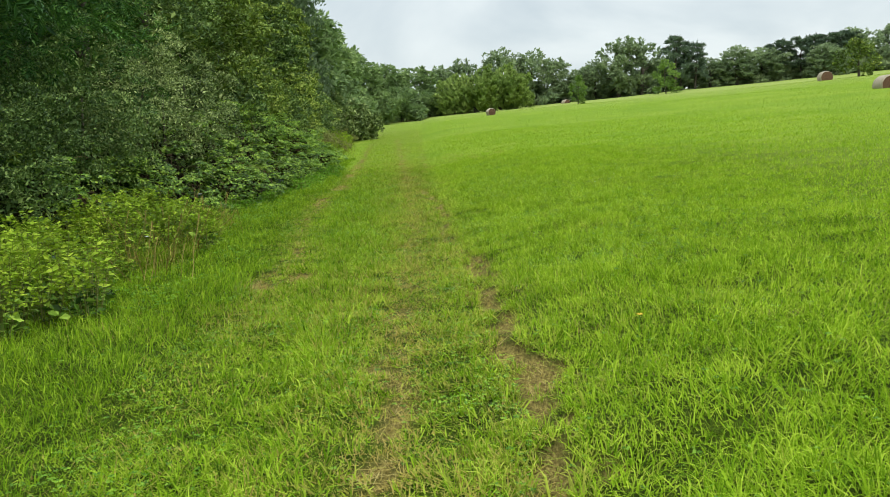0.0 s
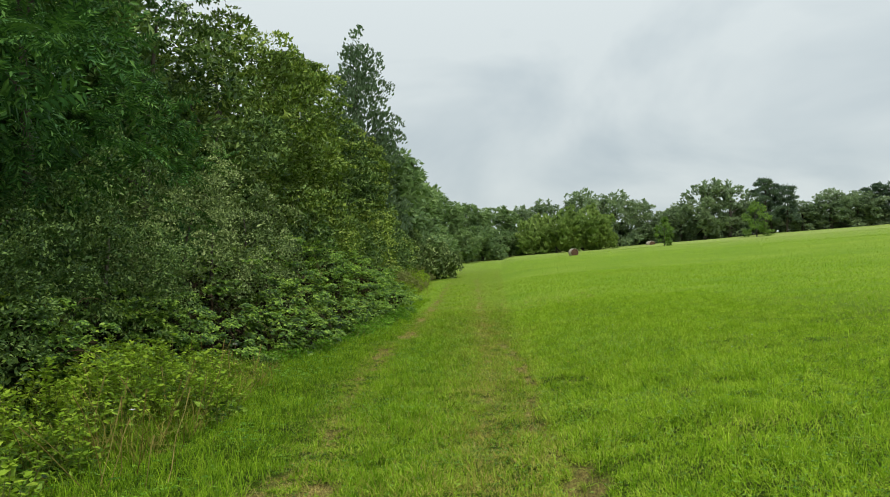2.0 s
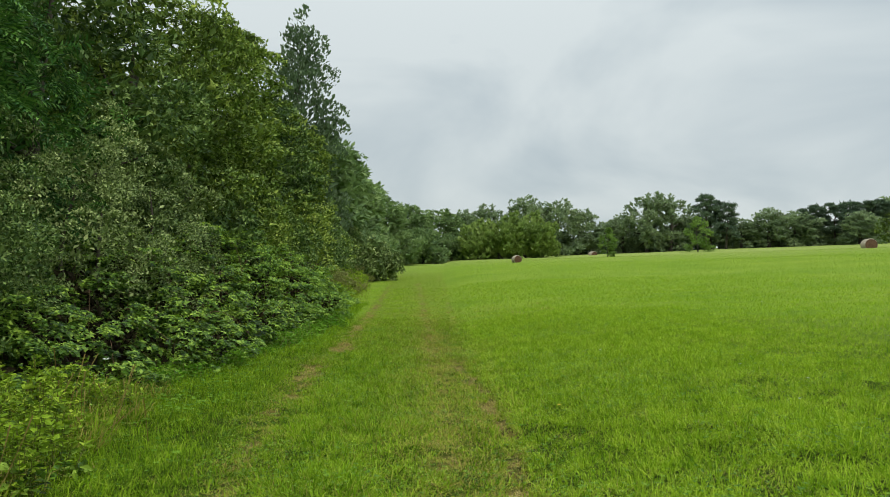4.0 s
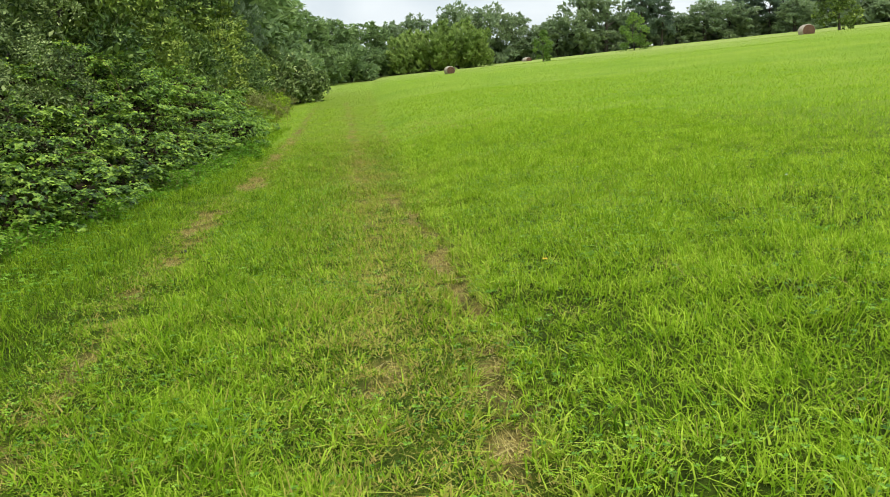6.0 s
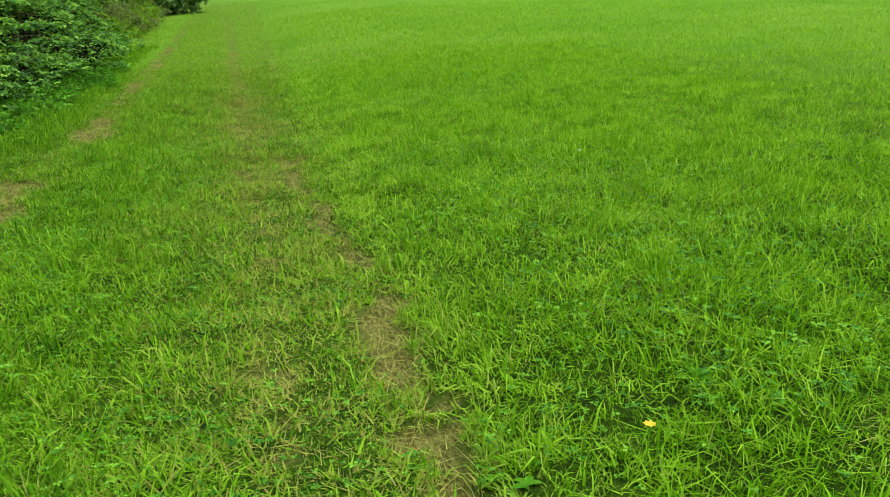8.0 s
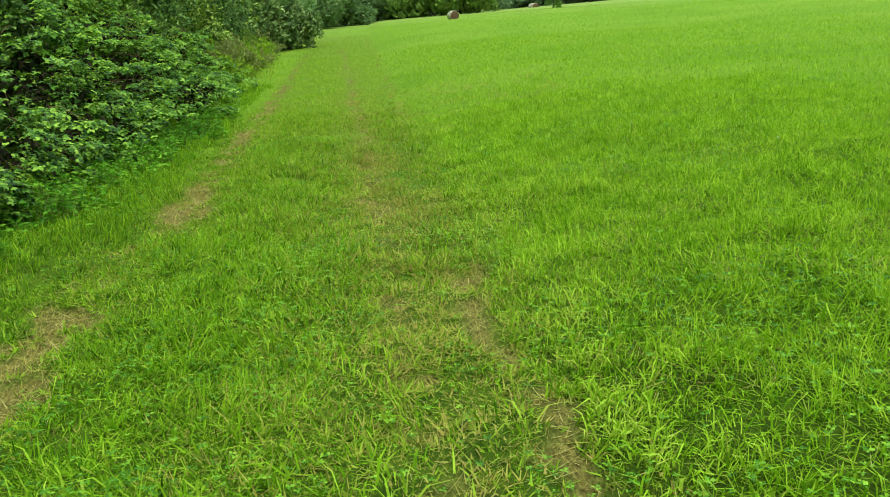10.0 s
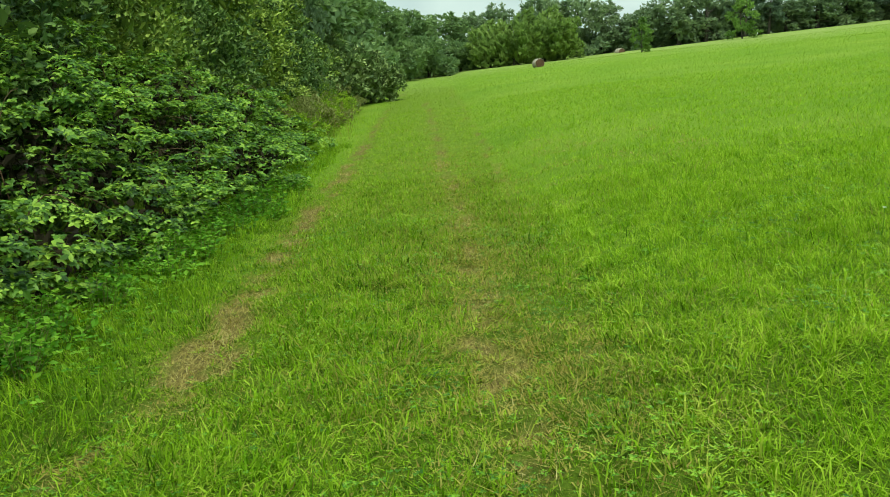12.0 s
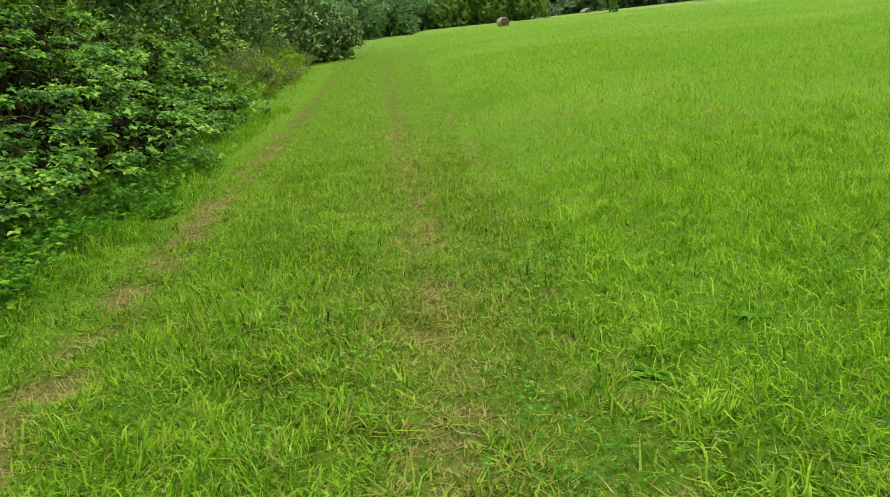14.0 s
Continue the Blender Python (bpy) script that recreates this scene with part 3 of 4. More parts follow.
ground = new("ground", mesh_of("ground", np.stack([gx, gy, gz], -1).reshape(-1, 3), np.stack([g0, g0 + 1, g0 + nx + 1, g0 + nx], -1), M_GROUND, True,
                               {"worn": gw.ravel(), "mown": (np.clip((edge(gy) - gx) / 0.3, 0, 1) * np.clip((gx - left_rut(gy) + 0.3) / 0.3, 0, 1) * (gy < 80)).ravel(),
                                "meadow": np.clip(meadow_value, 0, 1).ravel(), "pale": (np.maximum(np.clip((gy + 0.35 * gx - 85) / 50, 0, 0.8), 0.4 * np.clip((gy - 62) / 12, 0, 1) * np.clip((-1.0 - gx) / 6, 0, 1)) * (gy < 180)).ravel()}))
tagged(ground, "green sloping meadow with a worn mown grass path along a hedge", "ground", kind="structure")


# ---------------------------------------------------------------- grass
def blades(rng, x, y, h, width, lean, dry, mat, name, label, fine=True, category="grass", fan=None, tone=None):
    n = len(x)
    z = land(x, y) - 0.03 * worn(x, y) - 0.006
    base = np.stack([x, y, z], -1)
    th = rng.uniform(0, 2 * math.pi, n)
    side = np.stack([np.cos(th), np.sin(th), np.zeros(n)], -1) * (width * rng.uniform(0.6, 1.3, n))[:, None] * 0.5
    ph = rng.uniform(0, 2 * math.pi, n) if fan is None else fan
    tone = rng.random(n) if tone is None else tone
    ln = lean * rng.uniform(0.2, 1.6, n)
    out = np.stack([np.cos(ph), np.sin(ph), np.zeros(n)], -1) * (h * ln)[:, None]
    upv = np.zeros((n, 3))
    upv[:, 2] = h / np.sqrt(1 + 0.5 * ln ** 2)
    tip = base + out + upv * np.clip(1 - 0.35 * ln, 0.15, 1)[:, None]
    if fine:
        mid = base + 0.32 * out + 0.62 * upv
        v = np.stack([base - side, base + side, mid - side * 0.8, mid + side * 0.8, tip], 1).reshape(-1, 3)
        f = (np.array([(0, 1, 3), (0, 3, 2), (2, 3, 4)])[None] + (np.arange(n) * 5)[:, None, None]).reshape(-1, 3)
        d, to = np.repeat(dry, 5), np.repeat(tone, 5)
    else:
        v = np.stack([base - side, base + side, tip], 1).reshape(-1, 3)
        f = np.arange(3 * n).reshape(-1, 3)
        d, to = np.repeat(dry, 3), np.repeat(tone, 3)
    return tagged(new(name, mesh_of(name, v, f, mat, False, {"dry": d, "tone": to})), label, category, kind="stuff")


RNG = np.random.default_rng(5)


def scatter(n, x0, x1, y0, y1):
    return RNG.uniform(x0, x1, n), RNG.uniform(y0, y1, n)


def dryness(x, y):
    w = worn(x, y)
    path = np.exp(-((x - middle_rut(y) - 0.1) / 0.75) ** 2) * 0.42
    n = vnoise(x, y, 1.3, 21)
    p = np.clip(0.03 + 0.7 * w + path * (0.3 + n) + 0.10 * (n > 0.7) + 0.4 * thatch_zone(x, y), 0, 0.9)
    return np.where(RNG.random(len(x)) < p, RNG.uniform(0.5, 1.0, len(x)), RNG.uniform(0, 0.12, len(x)))


def tufts(n, per, x0, x1, y0, y1, spread):
    """blades in tufts: place, way of leaning, tone and vigour of each"""
    cx, cy = scatter(n, x0, x1, y0, y1)
    m = RNG.poisson(per, n)
    i = np.repeat(np.arange(n), m)
    a = RNG.uniform(0, 2 * math.pi, len(i))
    r = spread * np.sqrt(RNG.random(len(i))) * RNG.uniform(0.5, 1.4, n)[i]
    return cx[i] + r * np.cos(a), cy[i] + r * np.sin(a), a + RNG.normal(0, 0.7, len(i)), (RNG.random(n) - 0.45 * (RNG.random(n) < 0.10))[i], RNG.uniform(0.65, 1.35, n)[i]


# the path and the verges close by
def lay(x, y):
    """the way the grass leans, drifting from place to place"""
    return 9.4 * vnoise(x, y, 0.7, 41) + RNG.normal(0, 1.7, len(x))


def dark_strip(x, y):
    """the darker turf of the right wheel track beside the meadow"""
    return np.exp(-((x - edge(y) + 0.38) / 0.3) ** 2) * np.clip((y - 15.5) / 4, 0.15, 1) * np.clip((33 - y) / 9, 0, 1)


X, Y, FAN, TONE, VIG = tufts(17000, 16, -5.2, 4.4, 2.0, 26.5, 0.07)
XL, YL = scatter(600000, -5.2, 5.6, 1.6, 29.0)
thin = RNG.random(len(XL)) < np.clip(1.35 - 0.22 * np.abs(XL + 0.2), 0.25, 1)
XL, YL = XL[thin], YL[thin]
FAN = np.where(RNG.random(len(X)) < 0.45, FAN, lay(X, Y))
X, Y = np.concatenate([X, XL]), np.concatenate([Y, YL])
FAN = np.concatenate([FAN, lay(XL, YL)])
TONE, VIG = np.concatenate([0.2 + 0.6 * TONE, RNG.random(len(XL))]), np.concatenate([VIG, RNG.uniform(0.45, 1.25, len(XL))])
keep = RNG.random(len(X)) > np.maximum(0.78 * worn(X, Y), np.clip((Y - 22.5) / 7, 0, 1) * (X > edge(Y) - 0.3))
mown = keep & (meadow_side(X, Y) < 0.1) & (X > left_rut(Y) - 1.9 - 0.02 * Y)
X1, Y1 = X[mown], Y[mown]
# tone drops toward the verge: its shade is put into the blade colour
blades(RNG, X1, Y1, height_of_grass(X1, Y1) * VIG[mown] * RNG.uniform(0.5, 1.1, len(X1)), 0.0100, 1.15, dryness(X1, Y1), M_BLADE, "path_grass",
       "short trodden green grass on the mown path", False, fan=FAN[mown], tone=0.06 + TONE[mown] - 0.15 * (X1 < -1.1) - 0.28 * (X1 < left_rut(Y1) - 0.1) - 0.3 * dark_strip(X1, Y1))
tall = keep & (meadow_side(X, Y) >= 0.1) & (X < 2.6)
bowed = tall & (RNG.random(len(X)) < 0.42)
X2, Y2 = X[bowed], Y[bowed]
blades(RNG, X2, Y2, height_of_grass(X2, Y2) * VIG[bowed] * RNG.uniform(0.7, 1.4, len(X2)), 0.0058, 1.25, dryness(X2, Y2) * 0.6, M_MEADOW, "meadow_grass",
       "tall bright green meadow grass beside the path", fan=FAN[bowed], tone=TONE[bowed] + 0.12)
aside = keep & ((X >= 2.6) | (tall & ~bowed))
X9, Y9 = X[aside], Y[aside]
blades(RNG, X9, Y9, height_of_grass(X9, Y9) * VIG[aside] * RNG.uniform(0.55, 1.2, len(X9)), 0.0070, 1.0, dryness(X9, Y9) * 0.6, M_MEADOW, "slope_grass",
       "tall bright green meadow grass on the slope", False, fan=FAN[aside], tone=TONE[aside] + 0.12)
# arching tufts in the lush strip and along the meadow's edge
XT, YT, FT, TT, VT = tufts(11000, 15, -3.2, 1.0, 2.0, 25.5, 0.07)
along_edge = np.exp(-((XT - edge(YT) - 0.05) / 0.3) ** 2)
keep = RNG.random(len(XT)) < np.maximum(0.95 * lush(XT, YT), 0.7 * along_edge) * (1 - worn(XT, YT))
XT, YT, FT, TT, VT = XT[keep], YT[keep], FT[keep], TT[keep], VT[keep]
blades(RNG, XT, YT, VT * RNG.uniform(0.05, 0.125, len(XT)), 0.0088, 1.1, dryness(XT, YT) * 0.5, M_BLADE, "arching_grass",
       "lush arching tufts of green grass along the path", fan=lay(XT, YT), tone=0.15 + 0.7 * TT + 0.35 * np.exp(-((XT - edge(YT) - 0.12) / 0.16) ** 2))
X, Y = scatter(430000, -3.6, 0.6, 1.8, 34.0)
keep = (X - edge(Y) < 0.15) & (X > left_rut(Y) - 0.4) & (RNG.random(len(X)) > 0.8 * worn(X, Y)) & (RNG.random(len(X)) < np.clip((34 - Y) / 11, 0, 1))
X6, Y6 = X[keep], Y[keep]
blades(RNG, X6, Y6, RNG.uniform(0.02, 0.055, len(X6)) * (0.7 + 0.6 * vnoise(X6, Y6, 0.5, 15)), 0.0128, 1.3, np.clip(dryness(X6, Y6) + 0.08, 0, 1), M_BLADE, "mown_sward",
       "close-cropped olive green turf of the trodden path", False, tone=RNG.uniform(0.1, 0.8, len(X6)) - 0.25 * dark_strip(X6, Y6))
X, Y = scatter(130000, -0.7, 5.0, 2.0, 27.0)
keep = X - edge(Y) >= -0.05
keep &= (meadow_side(X, Y) >= -0.05)
X7, Y7 = X[keep], Y[keep]
blades(RNG, X7, Y7, height_of_grass(X7, Y7) * RNG.uniform(0.35, 0.85, len(X7)), 0.0125, 1.1, dryness(X7, Y7) * 0.5, M_MEADOW, "meadow_undergrass",
       "dense green undergrowth of the meadow grass", False, tone=RNG.uniform(0.15, 0.9, len(X7)))
X, Y = scatter(90000, -5.6, -1.8, 3.0, 36.0)
keep = (X < left_rut(Y) - 0.12 - 0.5 * vnoise(X, Y, 0.5, 27)) & (X > np.interp(Y, [6, 12, 19, 25, 34], [-3.6, -3.9, -4.5, -4.6, -5.2]))
X8, Y8 = X[keep], Y[keep]
blades(RNG, X8, Y8, RNG.uniform(0.07, 0.20, len(X8)) * (0.5 + 0.9 * vnoise(X8, Y8, 0.5, 17)), 0.0068, 0.9, RNG.uniform(0, 0.15, len(X8)), M_MEADOW, "verge_grass",
       "lush tall green grass along the foot of the brambles", fan=lay(X8, Y8), tone=RNG.uniform(0.0, 0.75, len(X8)))
XR, YR, FR, TR, VR = tufts(420, 34, -4.9, -3.3, 9.6, 15.5, 0.10)
keep = XR < left_rut(YR) - 1.15 - 0.5 * vnoise(XR, YR, 0.6, 51)
XR, YR, FR, TR, VR = XR[keep], YR[keep], FR[keep], TR[keep], VR[keep]
blades(RNG, XR, YR, VR * RNG.uniform(0.18, 0.42, len(XR)), 0.0085, 0.9, np.where(RNG.random(len(XR)) < 0.3, 0.8, 0.1), M_BLADE, "rank_grass",
       "rank half-dry grass at the foot of the hedge", fan=FR, tone=0.7 * TR - 0.1)
# further out
X, Y = scatter(340000, -6.5, 16.0, 2.0, 48.0)
keep = (RNG.random(len(X)) < np.where((X > -5.2) & (X < 5.0) & (Y > 2.2), np.clip((Y - 17) / 8, 0.25, 1), 1)) & (X > left_rut(Y) - 2.2) & (RNG.random(len(X)) > 0.8 * worn(X, Y))
keep &= RNG.random(len(X)) < np.clip(1.25 - (np.abs(X - 2) / 24 + Y / 80), 0.2, 1)
X3, Y3 = X[keep], Y[keep]
blades(RNG, X3, Y3, height_of_grass(X3, Y3) * RNG.uniform(0.6, 1.2, len(X3)), 0.011, 0.7, dryness(X3, Y3) * 0.7, M_FIELD, "field_grass",
       "bright green meadow grass spreading over the slope", False)
X, Y = scatter(26000, -6.0, 12.0, -9.0, 2.2)
blades(RNG, X, Y, height_of_grass(X, Y) * RNG.uniform(0.7, 1.3, len(X)), 0.016, 0.9, dryness(X, Y) * 0.6, M_FIELD, "entrance_grass",
       "green grass where the path enters the meadow", False)
X, Y = scatter(65000, -6.0, 62.0, 22.0, 110.0)
keep = ~((X < 16) & (Y < 48)) & (X > left_rut(Y) - 0.5) & (X < 8 + 0.75 * Y)
X4, Y4 = X[keep], Y[keep]
blades(RNG, X4, Y4, RNG.uniform(0.06, 0.15, len(X4)), 0.022, 0.6, RNG.uniform(0, 0.3, len(X4)), M_FIELD, "distant_grass",
       "distant light green grass on the hillside", False, tone=RNG.uniform(0.1, 0.45, len(X4)))
# dead straw lying in the ruts
X, Y = scatter(500000, -4.2, 2.0, 2.0, 32.0)
keep = RNG.random(len(X)) < worn(X, Y) ** 0.7 * 0.9 + 0.008 + 0.26 * thatch_zone(X, Y) ** 1.5 + 0.05 * np.exp(-((X - middle_rut(Y) - 0.15) / 0.45) ** 2) * (vnoise(X, Y, 0.35, 43) > 0.5)
keep &= X < edge(Y) + 0.1
thatch = (X > edge(Y)) & (RNG.random(len(X)) < 0.3 * (vnoise(X, Y, 0.45, 45) > 0.66))
keep |= thatch
X5, Y5 = X[keep], Y[keep]
blades(RNG, X5, Y5, RNG.uniform(0.03, 0.11, len(X5)), 0.0058, 1.7, RNG.uniform(0, 1, len(X5)), M_STRAW, "dead_straw", "pale dead straw lying on the worn ruts", False)

# clover and broad weeds
def trefoils(n, x0, x1, y0, y1, weight, size, name, label, mat=M_CLOVER, lift=0.5):
    x, y = scatter(n, x0, x1, y0, y1)
    k = RNG.random(n) < weight(x, y)
    x, y = x[k], y[k]
    m = len(x)
    z = land(x, y) + 0.01 + height_of_grass(x, y) * RNG.uniform(0.3, 0.3 + lift, m)
    at = np.stack([x, y, z], -1)
    spin = RNG.uniform(0, 2 * math.pi, m)
    tilt = unit(np.stack([RNG.normal(0, 0.3, m), RNG.normal(0, 0.3, m), np.ones(m)], -1))
    s = size * RNG.uniform(0.6, 1.3, m)
    got = []
    for k3 in range(3):
        a = spin + k3 * 2.094
        got.append(leaves(BROAD, at, np.stack([np.cos(a), np.sin(a), np.full(m, 0.12)], -1), tilt, s))
    v, f = join(got)
    return tagged(new(name, mesh_of(name, v, f, mat)), label, "weeds", kind="stuff")


trefoils(46000, -3.5, 4.6, 2.0, 25, lambda x, y: (0.10 + 0.9 * (vnoise(x, y, 0.8, 31) > 0.50)) * np.clip((x - edge(y) + 0.35) / 0.4, 0.12, 1) * np.clip(1.3 - 0.25 * x, 0.2, 1) * (worn(x, y) < 0.4),
         0.019, "clover_patches", "patches of dark green clover leaves in the grass", lift=0.75)
trefoils(30000, -3.2, 0.6, 2.0, 26, lambda x, y: (0.12 + 0.88 * (vnoise(x, y, 0.5, 33) > 0.5)) * (x < edge(y) + 0.1) * (x > left_rut(y) - 0.3) * (worn(x, y) < 0.5),
         0.016, "path_weeds", "small broad-leaved weeds in the trodden path", lift=0.8)
trefoils(13000, -5.0, -1.6, 7, 32, lambda x, y: np.clip((left_rut(y) - 0.3 - x) / 0.5, 0, 1) * (0.15 + 0.85 * (vnoise(x, y, 0.6, 35) > 0.45)), 0.034, "verge_weeds",
         "broad-leaved weeds in the verge below the brambles", M_NETTLE, 0.8)

# broad-leaved rosettes that stand out in the grass
def dock_leaf(fold, name):
    """a long arching leaf with a folded midrib"""
    u = np.linspace(0, 1, 7)
    w = 0.20 * np.sin(np.pi * np.clip(u, 0.06, 0.985)) ** 0.7
    z = 0.42 * u - 0.52 * u ** 2.2
    ripple = 0.012 * np.sin(u * 17)
    v = np.concatenate([np.stack([u, w, z + fold * w + ripple], -1), np.stack([u, 0 * u, z], -1), np.stack([u, -w, z + fold * w - ripple], -1)])
    f = [(r * 7 + q, r * 7 + q + 1, (r + 1) * 7 + q + 1, (r + 1) * 7 + q) for r in range(2) for q in range(6)]
    return mesh_of(name, v, f, M_NETTLE, True)


DOCK = [dock_leaf(0.25, "leaf"), dock_leaf(0.45, "leaf"), dock_leaf(0.1, "leaf")]
rng = np.random.default_rng(61)
for x, y, s, n in [(-0.35, 22.65, 0.13, 7), (0.15, 22.9, 0.15, 8), (0.05, 21.8, 0.12, 6), (-0.2, 21.3, 0.10, 6), (0.4, 20.7, 0.13, 7), (1.9, 22.4, 0.16, 8), (1.2, 23.6, 0.13, 7), (0.8, 13.6, 0.12, 7),
                   (1.35, 13.9, 0.13, 8), (0.6, 12.7, 0.10, 6), (1.7, 15.1, 0.14, 7), (2.2, 13.2, 0.14, 7), (0.1, 13.25, 0.09, 6), (-1.6, 13.0, 0.09, 6), (1.5, 5.0, 0.12, 7), (2.0, 6.4, 0.12, 7), (-0.7, 6.2, 0.08, 5), (0.9, 9.4, 0.11, 6),
                   (-3.9, 5.6, 0.17, 8), (-3.6, 6.1, 0.15, 7), (-2.0, 22.6, 0.09, 6), (-3.55, 21.2, 0.12, 7), (-3.6, 22.6, 0.11, 6)]:
    t = thing("broadleaf_weed", on_land(x, y, 0.0), "low rosette of broad green dock leaves in the grass", "weed", "broad-leaved weeds")
    for k in range(n):
        ob = part("leaf", DOCK[int(rng.integers(3))], t)
        size = 0.55 * s * rng.uniform(0.6, 1.25)
        ob.scale = (size, size, size * rng.uniform(0.8, 1.5))
        ob.rotation_euler = (rng.normal() * 0.2, rng.uniform(-0.55, 0.05), k * 2.4 + rng.normal() * 0.3)

# ---------------------------------------------------------------- bramble bank along the path
def bramble(at, seed, length, deep, high, n, leaf, mat, label, shape, young=9):
    """a mound of arching canes with three-part leaves; it faces +x"""
    rng = np.random.default_rng(seed)
    t = thing("bramble_bush", at, label, "bramble", "brambles along the path")
    bl = []
    for i in range(16):
        w = (i % 4) / 3.0
        y = length * ((i // 4 + rng.uniform(0.2, 0.8)) / 4 - 0.5)
        x = -deep * (0.01 + 0.90 * w) + rng.normal() * 0.14
        z = high * (0.15 + 0.69 * w ** 0.75) + rng.normal() * 0.13
        s = rng.uniform(0.42, 0.66)
        bl.append((x, y, z, s * 0.95, s * 1.15 * length / 4, s * 0.75))
    bl = np.array(bl)
    sb, face = sprays(rng, bl, 12, 0.27, 0.7)
    k = rng.integers(0, len(sb), n)
    d = unit(rng.normal(size=(n, 3)) + 0.6 * face[k] + np.array([0.5, -0.2, 0.5]))
    p = sb[k, :3] + d * sb[k, 3:] * (rng.uniform(0.8, 1.1, n) + 0.5 * (rng.random(n) < 0.05))[:, None]
    hid = rng.random(n) < 0.07
    p = np.where(hid[:, None], bl[k // 12, :3] + rng.uniform(-0.7, 0.7, (n, 3)) * bl[k // 12, 3:], p)
    p[:, 2] = np.maximum(p[:, 2], 0.06)
    nor = unit(0.35 * d + np.array([0.15, -0.1, 0.9]) + 0.3 * rng.normal(size=(n, 3)))
    out = unit(d + 0.6 * rng.normal(size=(n, 3)) + np.array([0, 0, -0.25]))
    out = unit(out - nor * np.sum(out * nor, axis=1, keepdims=True))
    b = np.cross(nor, out)
    s = leaf * rng.uniform(0.6, 1.3, n)
    got = [leaves(shape, p, out, nor, s * 1.15), leaves(shape, p, out * 0.25 + b, nor, s), leaves(shape, p, out * 0.25 - b, nor, s)]
    part("foliage", mesh_of("foliage", *join(got), mat), t)
    # dark leaves added in the core, their colour standing for the shade there
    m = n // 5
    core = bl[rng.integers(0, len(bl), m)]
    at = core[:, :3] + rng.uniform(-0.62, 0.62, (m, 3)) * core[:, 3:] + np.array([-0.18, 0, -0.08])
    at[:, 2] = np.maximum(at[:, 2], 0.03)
    part("core_shade_leaves", mesh_of("core_shade_leaves", *leaves(DIAMOND, at, rng.normal(size=(m, 3)), rng.normal(size=(m, 3)), rng.uniform(0.07, 0.17, m)), M_CORE_SHADE), t, "dark brown leaves added inside as the thicket's shade")
    m = n // young
    j = rng.choice(len(sb), size=m, p=np.maximum(sb[:, 2], 0.1) / np.sum(np.maximum(sb[:, 2], 0.1)))
    tip = sb[j, :3] + sb[j, 3:] * rng.normal(0, 0.5, (m, 3)) * np.array([1, 1, 0.2]) + np.array([0, 0, 1.0]) * sb[j, 5:] * rng.uniform(0.9, 1.5, (m, 1))
    shoots = [leaves(DIAMOND, tip, rng.normal(size=(m, 3)) * np.array([1, 1, 0.3]), np.array([[0.1, -0.1, 1.0]]) + 0.35 * rng.normal(size=(m, 3)), leaf * rng.uniform(0.5, 1.0, m)) for _ in range(2)]
    if young < 20:
        tagged(part("new_growth", mesh_of("new_growth", *join(shoots), M_HERB), t), "pale yellow-green young leaves", kind="stuff")
    for i in range(9):
        q = bl[rng.integers(0, len(bl))]
        a = np.array([-deep * rng.uniform(0.2, 0.9), q[1] * 0.8 + rng.normal() * 0.3, -0.05])
        c = q[:3] + np.array([rng.uniform(0.1, 0.5), rng.normal() * 0.5, 0.25])
        u = np.linspace(0, 1, 8)[:, None]
        arch = a + (c - a) * u + np.array([0, 0, 0.55]) * np.sin(u * math.pi)
        part("cane", mesh_of("cane", *tube(arch, np.linspace(0.007, 0.003, 8), 5), M_CANE, True), t)
    return t, bl


def bramble_foot(y):
    return float(np.interp(y, [10, 14, 17, 20, 22.5, 25.5, 30, 34, 38, 50], [-5.3, -5.2, -4.9, -4.6, -4.6, -4.5, -4.6, -4.85, -5.2, -5.9]))


BANK = [(13.2, 3.6, 1.5, 1.3, 0), (16.6, 3.8, 1.6, 1.5, 0), (20.2, 3.8, 1.9, 1.95, 0), (23.8, 3.8, 2.0, 2.3, 0), (27.3, 3.8, 1.9, 2.3, 1), (30.8, 3.8, 1.8, 2.2, 1), (34.0, 3.2, 1.5, 1.6, 1)]
# lit copy of the bramble leaf: sunlight put into a brighter colour
M_BRAMBLE_SUN = leaf_material("sunlit_bramble_leaf", (0.0161, 0.0483, 0.0069), (0.115, 0.241, 0.0207), (0.391, 0.552, 0.069), 0.2, 0.45, 2.2, 0.22)
near_bank = None
for i, (y, length, deep, high, sunny) in enumerate(BANK):
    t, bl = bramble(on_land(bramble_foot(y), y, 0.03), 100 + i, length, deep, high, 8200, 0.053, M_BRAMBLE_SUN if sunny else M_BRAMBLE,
                    "lush light green bramble mound beside the grass path, sunlit by its leaf colour" if sunny else "dense dark green bramble thicket at the path's edge", OVAL if 2 <= i <= 3 else BROAD, (60, 30, 14, 9, 7, 6, 6)[i])
    if i == 3:
        near_bank = (t, bl)

